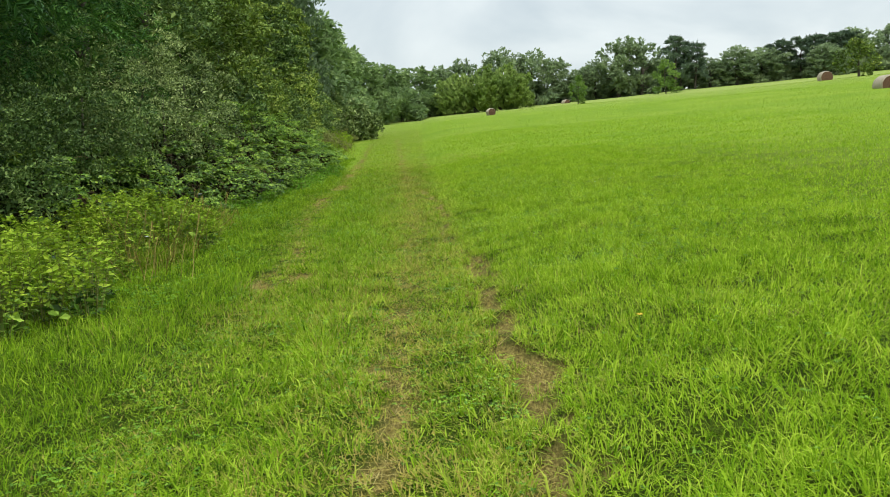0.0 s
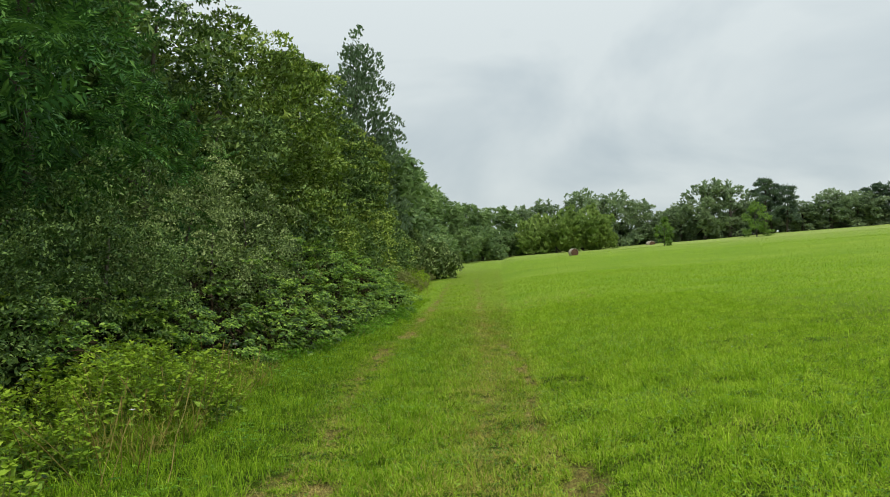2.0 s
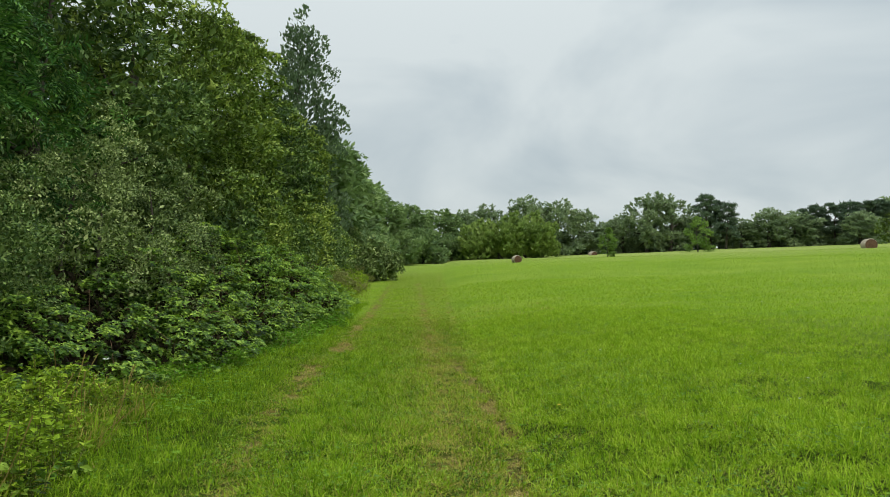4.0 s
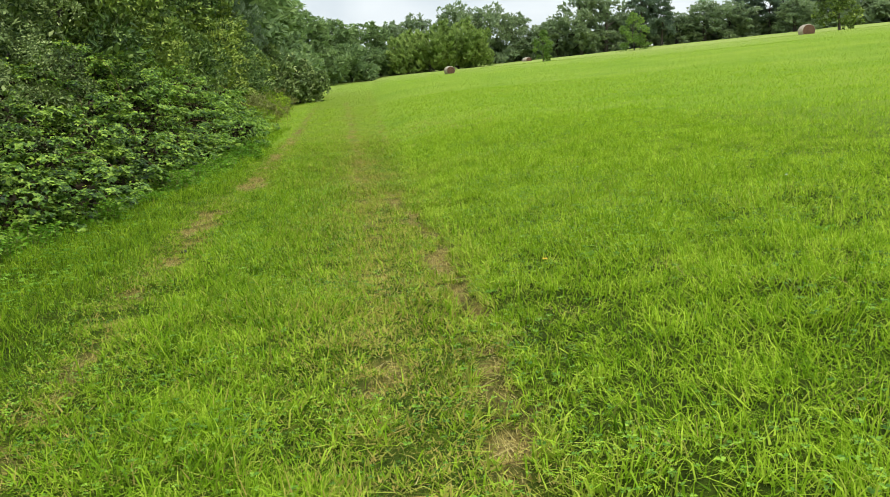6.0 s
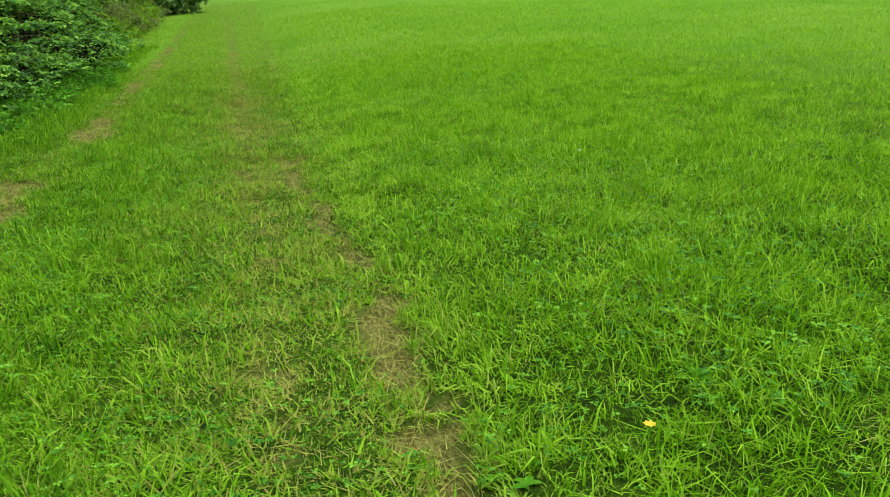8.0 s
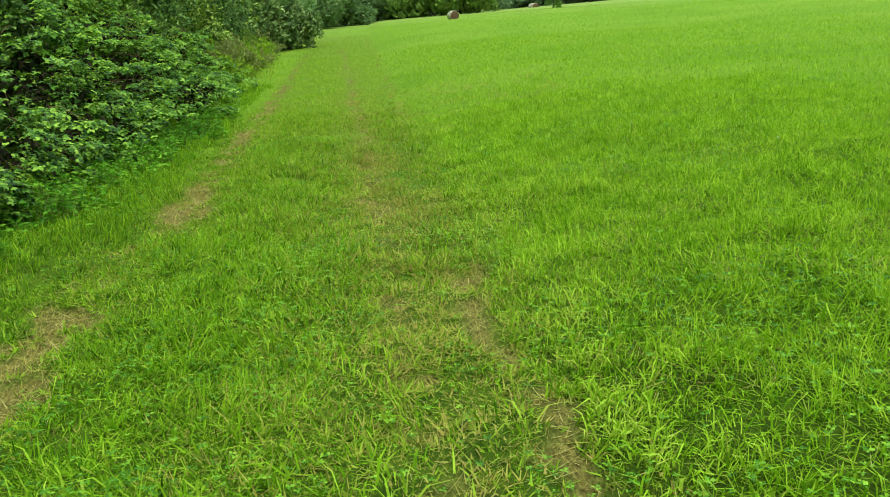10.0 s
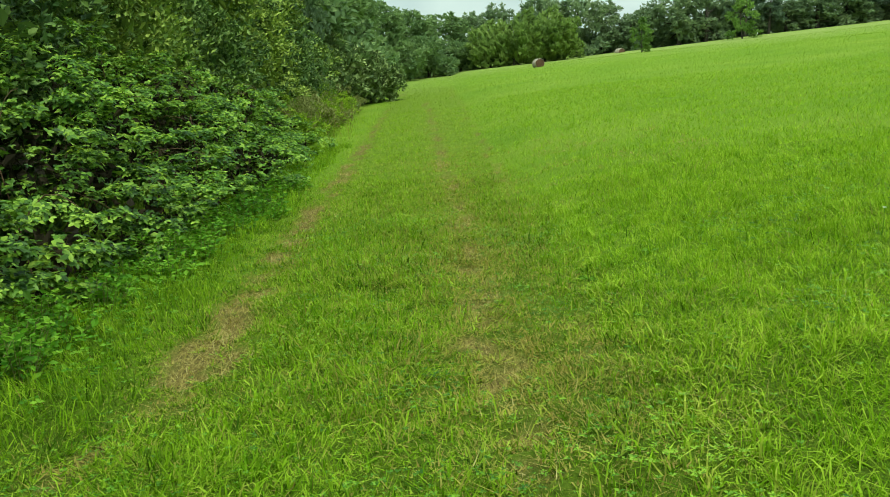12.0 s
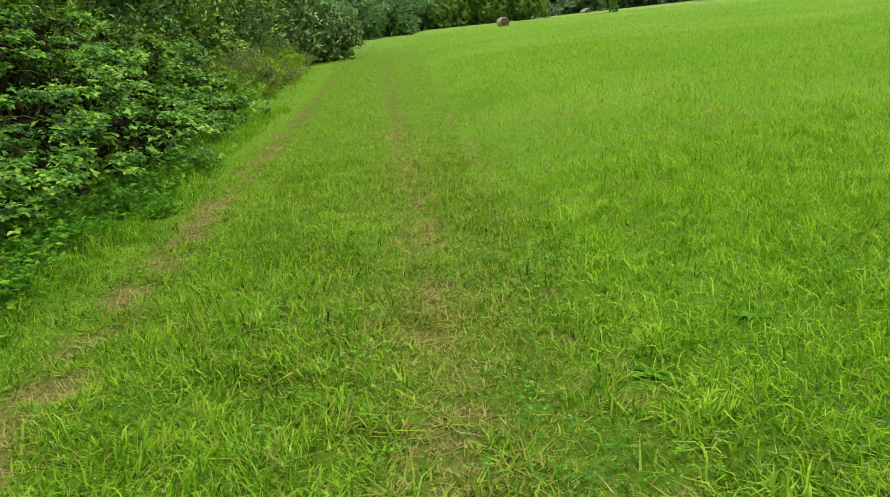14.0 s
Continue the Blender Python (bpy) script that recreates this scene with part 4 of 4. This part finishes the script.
# the leaves of the nearest thicket that stand out one by one
rng = np.random.default_rng(77)
one = []
for k in range(3):
    at3, nor3 = np.zeros((1, 3)), np.array([[0.0, 0, 1.0]])
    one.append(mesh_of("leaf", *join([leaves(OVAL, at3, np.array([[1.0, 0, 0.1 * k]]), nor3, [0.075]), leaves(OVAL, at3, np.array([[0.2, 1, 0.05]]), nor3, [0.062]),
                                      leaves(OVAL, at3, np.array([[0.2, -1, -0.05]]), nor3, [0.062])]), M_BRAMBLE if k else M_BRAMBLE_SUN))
t, bl = near_bank
for i in range(220):
    q = bl[rng.integers(0, len(bl))]
    d = unit(rng.normal(size=3) + np.array([0.9, -0.3, 0.4]))
    ob = part("leaf", one[i % 3], t)
    ob.location = q[:3] + d * q[3:] * 1.12
    ob.rotation_euler = (rng.normal() * 0.45, rng.normal() * 0.35 + 0.25, rng.uniform(-1.6, 1.6))

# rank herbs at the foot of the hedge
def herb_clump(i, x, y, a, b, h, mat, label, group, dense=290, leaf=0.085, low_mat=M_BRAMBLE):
    rng = np.random.default_rng(300 + i)
    t = thing("herb_clump", on_land(x, y, 0.02), label, "wild plant", group)
    stems, lv, low = [], [], []
    count = int(13 * a * b) + 4
    mounds = [(a * q * math.cos(i + k * 2.4), b * q * math.sin(i + k * 2.4), rng.uniform(0.16, 0.30), rng.uniform(0.62, 1.1) * (1 - 0.3 * q * q))
              for k, q in enumerate(np.sqrt((np.arange(count) + 0.5) / count))]
    for k in range(int(dense * a * b)):
        mx, my, mr, mh = mounds[k % len(mounds)]
        ang, q = rng.uniform(0, 6.283), math.sqrt(rng.random())
        p0 = np.array([mx + 0.5 * mr * q * math.cos(ang), my + 0.5 * mr * q * math.sin(ang), 0.0])
        hh = h * mh * (1 - 0.35 * q * q) * rng.uniform(0.82, 1.08)
        p1 = p0 + np.array([0.7 * mr * q * math.cos(ang), 0.7 * mr * q * math.sin(ang), hh])
        stems.append(tube(bent(rng, p0, p1, 4, 0.06), [0.005, 0.004, 0.003, 0.002], 3))
        m = int(14 * hh / 0.9) + 5
        u = 1.02 - 0.5 * rng.random(m) ** 1.5
        ang2 = np.arange(m) * 2.4 + rng.uniform(0, 6)
        out = np.stack([np.cos(ang2), np.sin(ang2), rng.uniform(-0.1, 0.7, m)], -1)
        lv.append(leaves(DIAMOND, p0 + (p1 - p0) * u[:, None], out, np.array([[0, 0, 1.0]]) + 0.5 * rng.normal(size=(m, 3)), rng.uniform(0.5, 1.0, m) * leaf))
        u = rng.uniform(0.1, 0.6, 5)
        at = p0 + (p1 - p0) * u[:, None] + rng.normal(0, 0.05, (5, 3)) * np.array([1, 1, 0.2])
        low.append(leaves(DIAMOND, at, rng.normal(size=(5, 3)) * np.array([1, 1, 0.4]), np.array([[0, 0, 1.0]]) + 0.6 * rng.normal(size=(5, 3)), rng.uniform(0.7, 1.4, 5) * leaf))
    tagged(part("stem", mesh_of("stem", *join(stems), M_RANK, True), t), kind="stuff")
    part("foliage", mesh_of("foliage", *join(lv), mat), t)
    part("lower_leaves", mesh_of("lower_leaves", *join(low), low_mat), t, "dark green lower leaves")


HERBS = [  # place, half widths, height
         (-3.95, 7.3, 0.85, 1.1, 0.95), (-4.35, 9.2, 0.7, 0.9, 0.7), (-4.3, 11.3, 1.05, 1.3, 0.95), (-5.2, 8.8, 0.9, 1.3, 1.1), (-5.3, 6.0, 1.2, 1.3, 1.1), (-5.1, 12.6, 0.9, 1.2, 1.0), (-4.5, 14.1, 0.6, 0.9, 0.6), (-4.2, 12.7, 0.4, 0.7, 0.5)]
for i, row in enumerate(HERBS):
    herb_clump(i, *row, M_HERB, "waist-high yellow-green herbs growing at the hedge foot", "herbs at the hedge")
# nettles and seedlings between the brambles and the left wheel track
for i, (y, out, h) in enumerate([(15.4, 0.25, 0.4), (17.0, 0.3, 0.35), (18.7, 0.2, 0.4), (20.3, 0.3, 0.34), (21.6, 0.42, 0.42), (22.9, 0.3, 0.36), (24.2, 0.45, 0.4), (25.6, 0.35, 0.34), (27.0, 0.45, 0.36), (28.6, 0.35, 0.32)]):
    herb_clump(40 + i, bramble_foot(y) + out + 0.15, y, 0.34, 0.7, h, M_NETTLE, "knee-high green nettles at the foot of the brambles", "nettles along the verge", 420, 0.07, M_NETTLE)

# dry grass stalks between the herbs
for i, (x, y) in enumerate([(-3.7, 10.2), (-3.75, 12.6), (-4.1, 13.2), (-3.4, 8.7), (-4.6, 13.8), (-4.9, 38.5), (-5.1, 41.5), (-5.5, 44.5)]):
    rng = np.random.default_rng(330 + i)
    t = thing("dry_stalks", on_land(x, y, 0.02), "pale dry grass stalks standing among the herbs", "dry grass", "dry stalks")
    got = []
    for k in range(14):
        p0 = np.array([rng.normal() * 0.25, rng.normal() * 0.3, 0])
        p1 = p0 + np.array([rng.normal() * 0.26 + 0.08, rng.normal() * 0.26, rng.uniform(0.3, 0.8)])
        got.append(tube(bent(rng, p0, p1, 5, 0.1), [0.004, 0.004, 0.003, 0.003, 0.006], 3))
    tagged(part("stalk", mesh_of("stalk", *join(got), M_STRAW), t), kind="stuff")

# low brownish growth past the end of the brambles
for i, (y, h) in enumerate([(36.6, 1.25), (38.6, 1.3), (40.8, 1.2), (43.4, 1.3), (46.2, 1.4), (49.0, 1.4)]):
    shrub("low_scrub", on_land(bramble_foot(y) - 0.5, y, 0.02), 350 + i, (1.0, 1.7, h), 3400, 0.11, M_RANK if i % 2 else M_HERB, "low tangled yellowish scrub at the meadow's edge",
          "scrub", 12, LANCE, stems=3, group="low scrub")

# ---------------------------------------------------------------- shrubs and trees of the hedge
SHRUBS = [(-6.7, 10.5, 1.8, 2.0, 3.3, 0), (-6.7, 14.2, 1.8, 2.2, 3.8, 0), (-6.6, 18.0, 1.8, 2.3, 4.1, 1), (-7.1, 22.2, 1.6, 2.4, 4.3, 1), (-7.2, 26.6, 1.7, 2.5, 4.4, 0),
          (-7.3, 31.2, 1.7, 2.5, 4.4, 2), (-7.5, 36.0, 1.8, 2.6, 4.4, 0), (-7.8, 41.0, 1.8, 2.7, 4.6, 2), (-7.9, 46.0, 1.8, 2.8, 4.8, 0)]
LOOK = [(M_THORN, "dark green blackthorn bush in the hedge"), (M_SALLOW, "grey-green sallow bush behind the brambles"), (M_HEDGE, "green hawthorn bush in the hedge")]
for i, (x, y, a, b, h, k) in enumerate(SHRUBS):
    shrub("hedge_shrub", on_land(x, y, 0.05), 400 + i, (a, b, h), 32000 if y < 19 else 20000 if y < 24 else 12000, 0.052 if y < 19 else 0.07 if y < 24 else 0.12, LOOK[k][0], LOOK[k][1], blobs=24, stems=6, group="hedge shrubs", inner=0.15)

# big rounded bush that juts into the meadow
shrub("hawthorn_bush", on_land(-8.2, 56.0, 0.05), 430, (2.3, 3.4, 4.0), 10000, 0.20, M_SALLOW, "big rounded grey-green hawthorn bush jutting into the meadow", blobs=30, stems=6)
shrub("hawthorn_bush", on_land(-6.35, 59.5, 0.05), 431, (1.75, 2.4, 2.7), 8000, 0.18, M_SALLOW, "rounded grey-green bush at the meadow's edge", blobs=26, stems=6)

TREES = [(-9.3, 8.5, 9.5, 2.9, 0), (-8.9, 13.0, 9.2, 2.9, 0), (-9.4, 17.6, 9.6, 2.9, 0), (-9.6, 22.4, 9.8, 3.0, 1), (-9.4, 27.2, 9.6, 3.0, 2), (-9.6, 32.2, 10.2, 3.0, 2),
         (-9.7, 37.4, 10.4, 3.1, 2), (-10.0, 43.0, 9.0, 3.1, 1), (-10.0, 49.0, 9.0, 3.2, 2)]
TLOOK = [(M_ASH, FROND, 0.36, "tall ash tree with hanging feathery green leaves"), (M_THORN, DIAMOND, 0.115, "dense dark green hedge tree"),
         (M_HEDGE, DIAMOND, 0.115, "leafy yellowish-green maple in the hedge")]
for i, (x, y, h, r, k) in enumerate(TREES):
    mat, shape, leaf, label = TLOOK[k]
    tree("hedge_tree", on_land(x, y, 0.05), 500 + i, h, r, 1.0, 3400 if k == 0 else 27000, leaf * (1.15 if y < 30 else 1.35), mat, label, blobs=44, shape=shape, droop=0.7 if k == 0 else 0.2, group="hedge trees",
         up=0.5, inner=0.15)

# added row of trees that blocks the sky showing through the hedge
back = None
rng = np.random.default_rng(8)
for i in range(13):
    x, y = -13.4 + rng.normal() * 0.4, 6 + 4.6 * i
    if back is None:
        back = tree("backing_tree", on_land(x, y, 0.05), 520, 8.6, 3.2, 0.3, 3800, 0.48, M_THORN, "dark backing tree added behind the hedge to close sky gaps", blobs=34, group="woodland trees", inner=0.4)
    else:
        copy_thing(back, turned(x, y, rng.uniform(0, 6.28), 1.0, rng.uniform(0.92, 1.04) * (1.25 if y < 26 else 1.0), 0.05))

tree("white_poplar", on_land(-9.7, 50.5, 0.05), 530, 14.2, 3.1, 2.0, 13000, 0.20, M_POPLAR, "slender silvery poplar rising above the hedge", pointed=0.62, blobs=60, trunk=0.14,
     droop=-1.0, inner=0.2, squash=2.0, shape=DIAMOND, limbs=10)

# the hedge further on
rng = np.random.default_rng(9)
first = None
for i, (x, y, s, sz) in enumerate([(-10.2, 56, 1.0, 0.95), (-10.3, 63, 1.05, 0.94), (-10.4, 70, 1.0, 0.9), (-11.2, 78, 1.05, 0.94), (-12.4, 87, 1.05, 0.95), (-13.2, 96, 1.05, 0.95),
                                   (-13.2, 105, 1.1, 0.95), (-11.8, 114, 1.1, 0.92), (-8.6, 125, 1.1, 0.85), (-4.0, 134, 1.1, 0.82)]):
    if first is None:
        first = tree("far_hedge_tree", on_land(x, y, 0.05), 560, 9.6, 3.7, 0.3, 7000, 0.42, M_FAR_HEDGE_HAZE, "full green tree in the distant hedge", blobs=34, group="distant hedge trees")
    else:
        copy_thing(first, turned(x, y, rng.uniform(0, 6.28), s, sz * rng.uniform(0.94, 1.06), 0.05))
low = None
for i, (x, y, s) in enumerate([(-9.2, 69, 0.9), (-9.6, 77, 0.95), (-11.0, 88, 1.1), (-11.5, 99, 1.2), (-9.8, 110, 1.3), (-6.0, 119, 1.45), (-2.2, 124, 1.1)]):
    if low is None:
        low = shrub("far_bush", on_land(x, y, 0.05), 580, (2.3, 3.2, 3.6), 4200, 0.36, M_FAR_HEDGE_HAZE, "leafy light green bush along the distant hedge", blobs=18, stems=3, group="distant bushes")
    else:
        copy_thing(low, turned(x, y, rng.uniform(0, 6.28), s, s, 0.05))

# ---------------------------------------------------------------- far side of the meadow
wil = None
for i, (x, y, s) in enumerate([(1.6, 122, 0.95), (5.0, 121, 1.15), (8.4, 122, 1.15), (10.9, 123, 0.85)]):
    if wil is None:
        wil = shrub("willow_bush", on_land(x, y, 0.05), 600, (2.7, 2.6, 5.6), 5000, 0.46, M_WILLOW, "rounded yellow-green willow bush at the meadow's far side", blobs=22, stems=4,
                    up=0.9, droop=-0.5, group="willow bushes")
    else:
        copy_thing(wil, turned(x, y, rng.uniform(0, 6.28), s, s, 0.05))

oaks = [tree("oak_tree", on_land(9.5, 141, 0.05), 620, 9.2, 4.3, 0.3, 4800, 0.50, M_OAK_HAZE, "broad dark green oak in the far tree line", blobs=30, group="far oaks", trunk=0.3),
        tree("oak_tree", on_land(29.5, 141, 0.05), 621, 9.4, 4.0, 0.3, 4400, 0.50, M_OAK_HAZE, "tall oak with sky showing through its crown", blobs=22, group="far oaks", trunk=0.3)]
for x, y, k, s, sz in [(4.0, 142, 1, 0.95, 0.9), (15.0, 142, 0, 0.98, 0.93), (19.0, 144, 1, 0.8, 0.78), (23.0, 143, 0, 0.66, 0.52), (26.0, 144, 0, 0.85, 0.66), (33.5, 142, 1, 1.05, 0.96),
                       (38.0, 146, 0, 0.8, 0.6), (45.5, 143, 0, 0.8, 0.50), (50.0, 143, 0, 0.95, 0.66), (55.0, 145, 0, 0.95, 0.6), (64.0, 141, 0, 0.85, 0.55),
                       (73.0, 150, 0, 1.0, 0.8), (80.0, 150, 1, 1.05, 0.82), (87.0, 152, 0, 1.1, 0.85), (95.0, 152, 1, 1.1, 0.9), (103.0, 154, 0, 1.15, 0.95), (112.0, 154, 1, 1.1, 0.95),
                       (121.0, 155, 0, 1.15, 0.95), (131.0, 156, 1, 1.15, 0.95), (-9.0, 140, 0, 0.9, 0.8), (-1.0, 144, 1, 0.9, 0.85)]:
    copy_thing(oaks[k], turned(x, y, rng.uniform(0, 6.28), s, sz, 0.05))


def pine(at, seed, height, label):
    """a bare trunk with flat tiers of needles"""
    r = np.random.default_rng(seed)
    t = thing("pine_tree", at, label, "pine tree", "far pines")
    spine = bent(r, (0, 0, -0.1), (r.normal() * 0.3, 0, height), 8, 0.03)
    part("trunk", mesh_of("trunk", *tube(spine, np.linspace(0.22, 0.03, 8), 7), M_BARK, True), t)
    bl = []
    for i in range(20):
        u = 0.25 + 0.75 * i / 19
        ang, reach = i * 2.4 + r.normal() * 0.3, (1.05 - 0.75 * u) * height * 0.30 * r.uniform(0.6, 1.1)
        c = np.array([reach * math.cos(ang), reach * math.sin(ang), height * u])
        part("limb", mesh_of("limb", *tube(bent(r, (0, 0, height * u * 0.95), c, 4, 0.05), np.linspace(0.06, 0.015, 4), 4), M_BARK, True), t)
        bl.append((*c, 0.75, 0.75, 0.22))
    part("crown", mesh_of("crown", *foliage(r, bl, 3600, 0.42, LANCE, 0.4, 0.9, -0.3, 0.4), M_PINE_HAZE), t)
    return t


pines = [pine(on_land(38.6, 140, 0.05), 650, 8.6, "dark pine with flat tiers of needles"), pine(on_land(42.3, 141, 0.05), 651, 7.2, "dark pine with flat tiers of needles")]
for x, y, k, s, sz in [(40.5, 143, 1, 1.0, 1.05), (57.5, 146, 0, 1.0, 0.72), (59.8, 147, 1, 1.0, 0.9), (62.2, 146, 0, 1.0, 0.78), (64.6, 147, 1, 1.1, 0.95), (67.0, 147, 0, 1.1, 0.8), (69.5, 148, 1, 1.1, 0.95), (71.5, 148, 0, 1.1, 0.82)]:
    copy_thing(pines[k], turned(x, y, rng.uniform(0, 6.28), s, sz, 0.05))

# dark undergrowth at the foot of the far trees
under = None
for i in range(27):
    x, y = -8 + 5.2 * i + rng.normal() * 0.8, 147 + rng.normal() * 1.0
    if under is None:
        under = shrub("undergrowth_bush", on_land(x, y, 0.05), 660, (3.6, 2.4, 3.4), 1300, 0.72, M_OAK_HAZE, "dark undergrowth below the far tree line", blobs=16, stems=3, group="far undergrowth", inner=0.4)
    else:
        copy_thing(under, turned(x, y, rng.choice([0.0, 3.14]), 1.0, rng.uniform(0.8, 1.25), 0.05))

# young trees standing in the meadow
tree("young_tree", on_land(17.1, 106.5, 0.03), 670, 3.5, 1.2, 0.3, 3600, 0.16, M_SAPLING, "small bushy young tree in the meadow grass", blobs=14, trunk=0.07, group="young trees", limbs=3)
tree("young_tree", on_land(32.0, 120.5, 0.03), 671, 4.7, 1.9, 0.5, 4600, 0.18, M_SAPLING, "rounded young tree standing in the meadow", blobs=16, trunk=0.08, group="young trees", limbs=3)
tree("young_tree", on_land(53.0, 107.0, 0.03), 672, 4.8, 2.4, 0.7, 3600, 0.26, M_HEDGE, "spreading yellowish young oak in the meadow", blobs=18, trunk=0.16, group="young trees", limbs=4)
tree("young_tree", on_land(60.5, 104.0, 0.03), 673, 4.6, 1.9, 0.3, 3600, 0.26, M_HEDGE, "dense dark green young tree in the meadow", blobs=18, trunk=0.10, group="young trees", limbs=4)
for x, y, s in [(82, 138, 0.8), (88, 138, 0.75), (95, 139, 0.8), (102, 140, 0.85)]:
    copy_thing(low, turned(x, y, rng.uniform(0, 6.28), s, s * 0.6, 0.05))


# ---------------------------------------------------------------- round bales
def bale(x, y, turn, seed, label, rad=0.66, long=1.25, sink=0.06):
    """a netted straw roll lying on its side; its axis is the local x"""
    r = np.random.default_rng(seed)
    t = thing("round_bale", on_land(x, y, sink), label, "hay bale", "round bales")
    t.rotation_euler = (0, 0, turn)
    th = np.linspace(0, 2 * math.pi, 40, endpoint=False)
    prof = [(-0.5, 0.93), (-0.47, 0.985), (-0.40, 1.0), (-0.2, 1.01), (0, 1.005), (0.2, 1.01), (0.40, 1.0), (0.47, 0.985), (0.5, 0.93)]
    v = np.array([[(q * long, rad * s * math.cos(a), rad + rad * s * math.sin(a) * (0.97 if math.sin(a) > 0 else 0.94)) for a in th] for q, s in prof])
    v += r.normal(0, 0.006, v.shape)
    m = len(th)
    f = [(i * m + j, i * m + (j + 1) % m, (i + 1) * m + (j + 1) % m, (i + 1) * m + j) for i in range(len(prof) - 1) for j in range(m)]
    part("straw_roll", mesh_of("straw_roll", v.reshape(-1, 3), f, M_NET, True), t, "pale weathered straw side")
    for side in (-1, 1):
        rings = [0.93, 0.80, 0.70, 0.57, 0.46, 0.33, 0.22, 0.08]
        e = np.array([[(side * (0.5 * long - 0.012 - 0.022 * (k % 2) + 0.02 * (k > 5)), rad * s * math.cos(a), rad + rad * 0.96 * s * math.sin(a)) for a in th] for k, s in enumerate(rings)])
        e[:, :, 0] += r.normal(0, 0.008, e.shape[:2])
        g = [(i * m + j, i * m + (j + 1) % m, (i + 1) * m + (j + 1) % m, (i + 1) * m + j) for i in range(len(rings) - 1) for j in range(m)]
        part("end_face", mesh_of("end_face", e.reshape(-1, 3), g, M_BALE_END, True), t, "brown coiled straw end")
    for q in (-0.36, -0.18, 0.0, 0.18, 0.36):
        pts = [(q * long, rad * 1.014 * math.cos(a), rad + rad * 1.014 * math.sin(a) * (0.97 if math.sin(a) > 0 else 0.94)) for a in np.linspace(0, 2 * math.pi, 41)]
        part("twine", mesh_of("twine", *tube(pts, np.full(41, 0.008), 4), M_TWINE, True), t)
    return t


bale(5.3, 95.5, -1.25, 700, "weathered round straw bale lying in the meadow", 0.46, 0.85, 0.15)
bale(45.7, 100.5, -1.6, 701, "brown round straw bale on the hillside", 0.74, 1.2, 0.40)
bale(28.9, 54.6, -1.6, 702, "large pale round straw bale with a brown coiled end", 0.68, 1.35, 0.52)
bale(35.4, 61.0, -1.2, 703, "pale round straw bale half sunk in tall grass", 0.75, 1.4, 1.0)
bale(18.6, 128.0, -1.2, 704, "distant brown round bale near a young tree", 0.5, 1.1, 0.45)
bale(75.0, 124.5, -1.3, 705, "distant round bale under the hillside trees", 0.8, 1.4)


# ---------------------------------------------------------------- small flowers and a dark lump
def flower(x, y, h, mat, size, label, n=7):
    r = np.random.default_rng(int(1000 + 97 * abs(x) + 13 * y))
    t = thing("meadow_flower", on_land(x, y), label, "flower", "meadow flowers")
    part("stalk", mesh_of("stalk", *tube([(0, 0, 0), (0.01, 0, h * 0.5), (0.015, 0.01, h)], [0.003, 0.0025, 0.002], 4), M_CLOVER, True), t)
    a = np.arange(n) * 2 * math.pi / n
    at = np.repeat([[0.015, 0.01, h]], n, 0)
    me = mesh_of("petals", *leaves(OVAL, at, np.stack([np.cos(a), np.sin(a), np.full(n, 0.35)], -1), np.repeat([[0, 0, 1.0]], n, 0), np.full(n, size)), mat)
    part("petals", me, t, "yellow petals" if mat is M_YELLOW else "white petals")
    return t


flower(1.05, 4.55, 0.16, M_YELLOW, 0.022, "small yellow buttercup in the meadow grass")
flower(0.42, 13.15, 0.16, M_YELLOW, 0.022, "small yellow buttercup beside the path")
r2 = np.random.default_rng(44)
for i in range(16):
    y = r2.uniform(9, 34)
    flower(edge(y) + r2.uniform(0.5, 7), y, r2.uniform(0.16, 0.24), M_WHITE, 0.016, "tiny white clover flower in the meadow", 6)
flower(-5.35, 42.9, 0.35, M_WHITE, 0.09, "white flower head at the edge of the scrub", 9)
flower(-3.75, 10.1, 0.38, M_WHITE, 0.035, "white bindweed flower among the herbs", 5)
flower(-4.4, 14.6, 0.55, M_WHITE, 0.05, "white bindweed flower at the foot of the brambles", 5)


# a rounded lump for the small dark spot in the left rut
def stone(x, y, s):
    bm = bmesh.new()
    bmesh.ops.create_icosphere(bm, subdivisions=2, radius=s)
    for v in bm.verts:
        v.co = v.co * (0.8 + 0.35 * noise.noise(v.co * 20 / (s * 20) + Vector((x, y, 0))))
        v.co.z *= 0.6
    me = bpy.data.meshes.new("stone")
    bm.to_mesh(me)
    bm.free()
    me.materials.append(M_DARK_LUMP)
    ob = new("stone", me)
    ob.location = on_land(x, y, -0.2 * s)
    return tagged(ob, "small dark lump on the bare rut", "stone")


stone(-2.55, 16.25, 0.04)
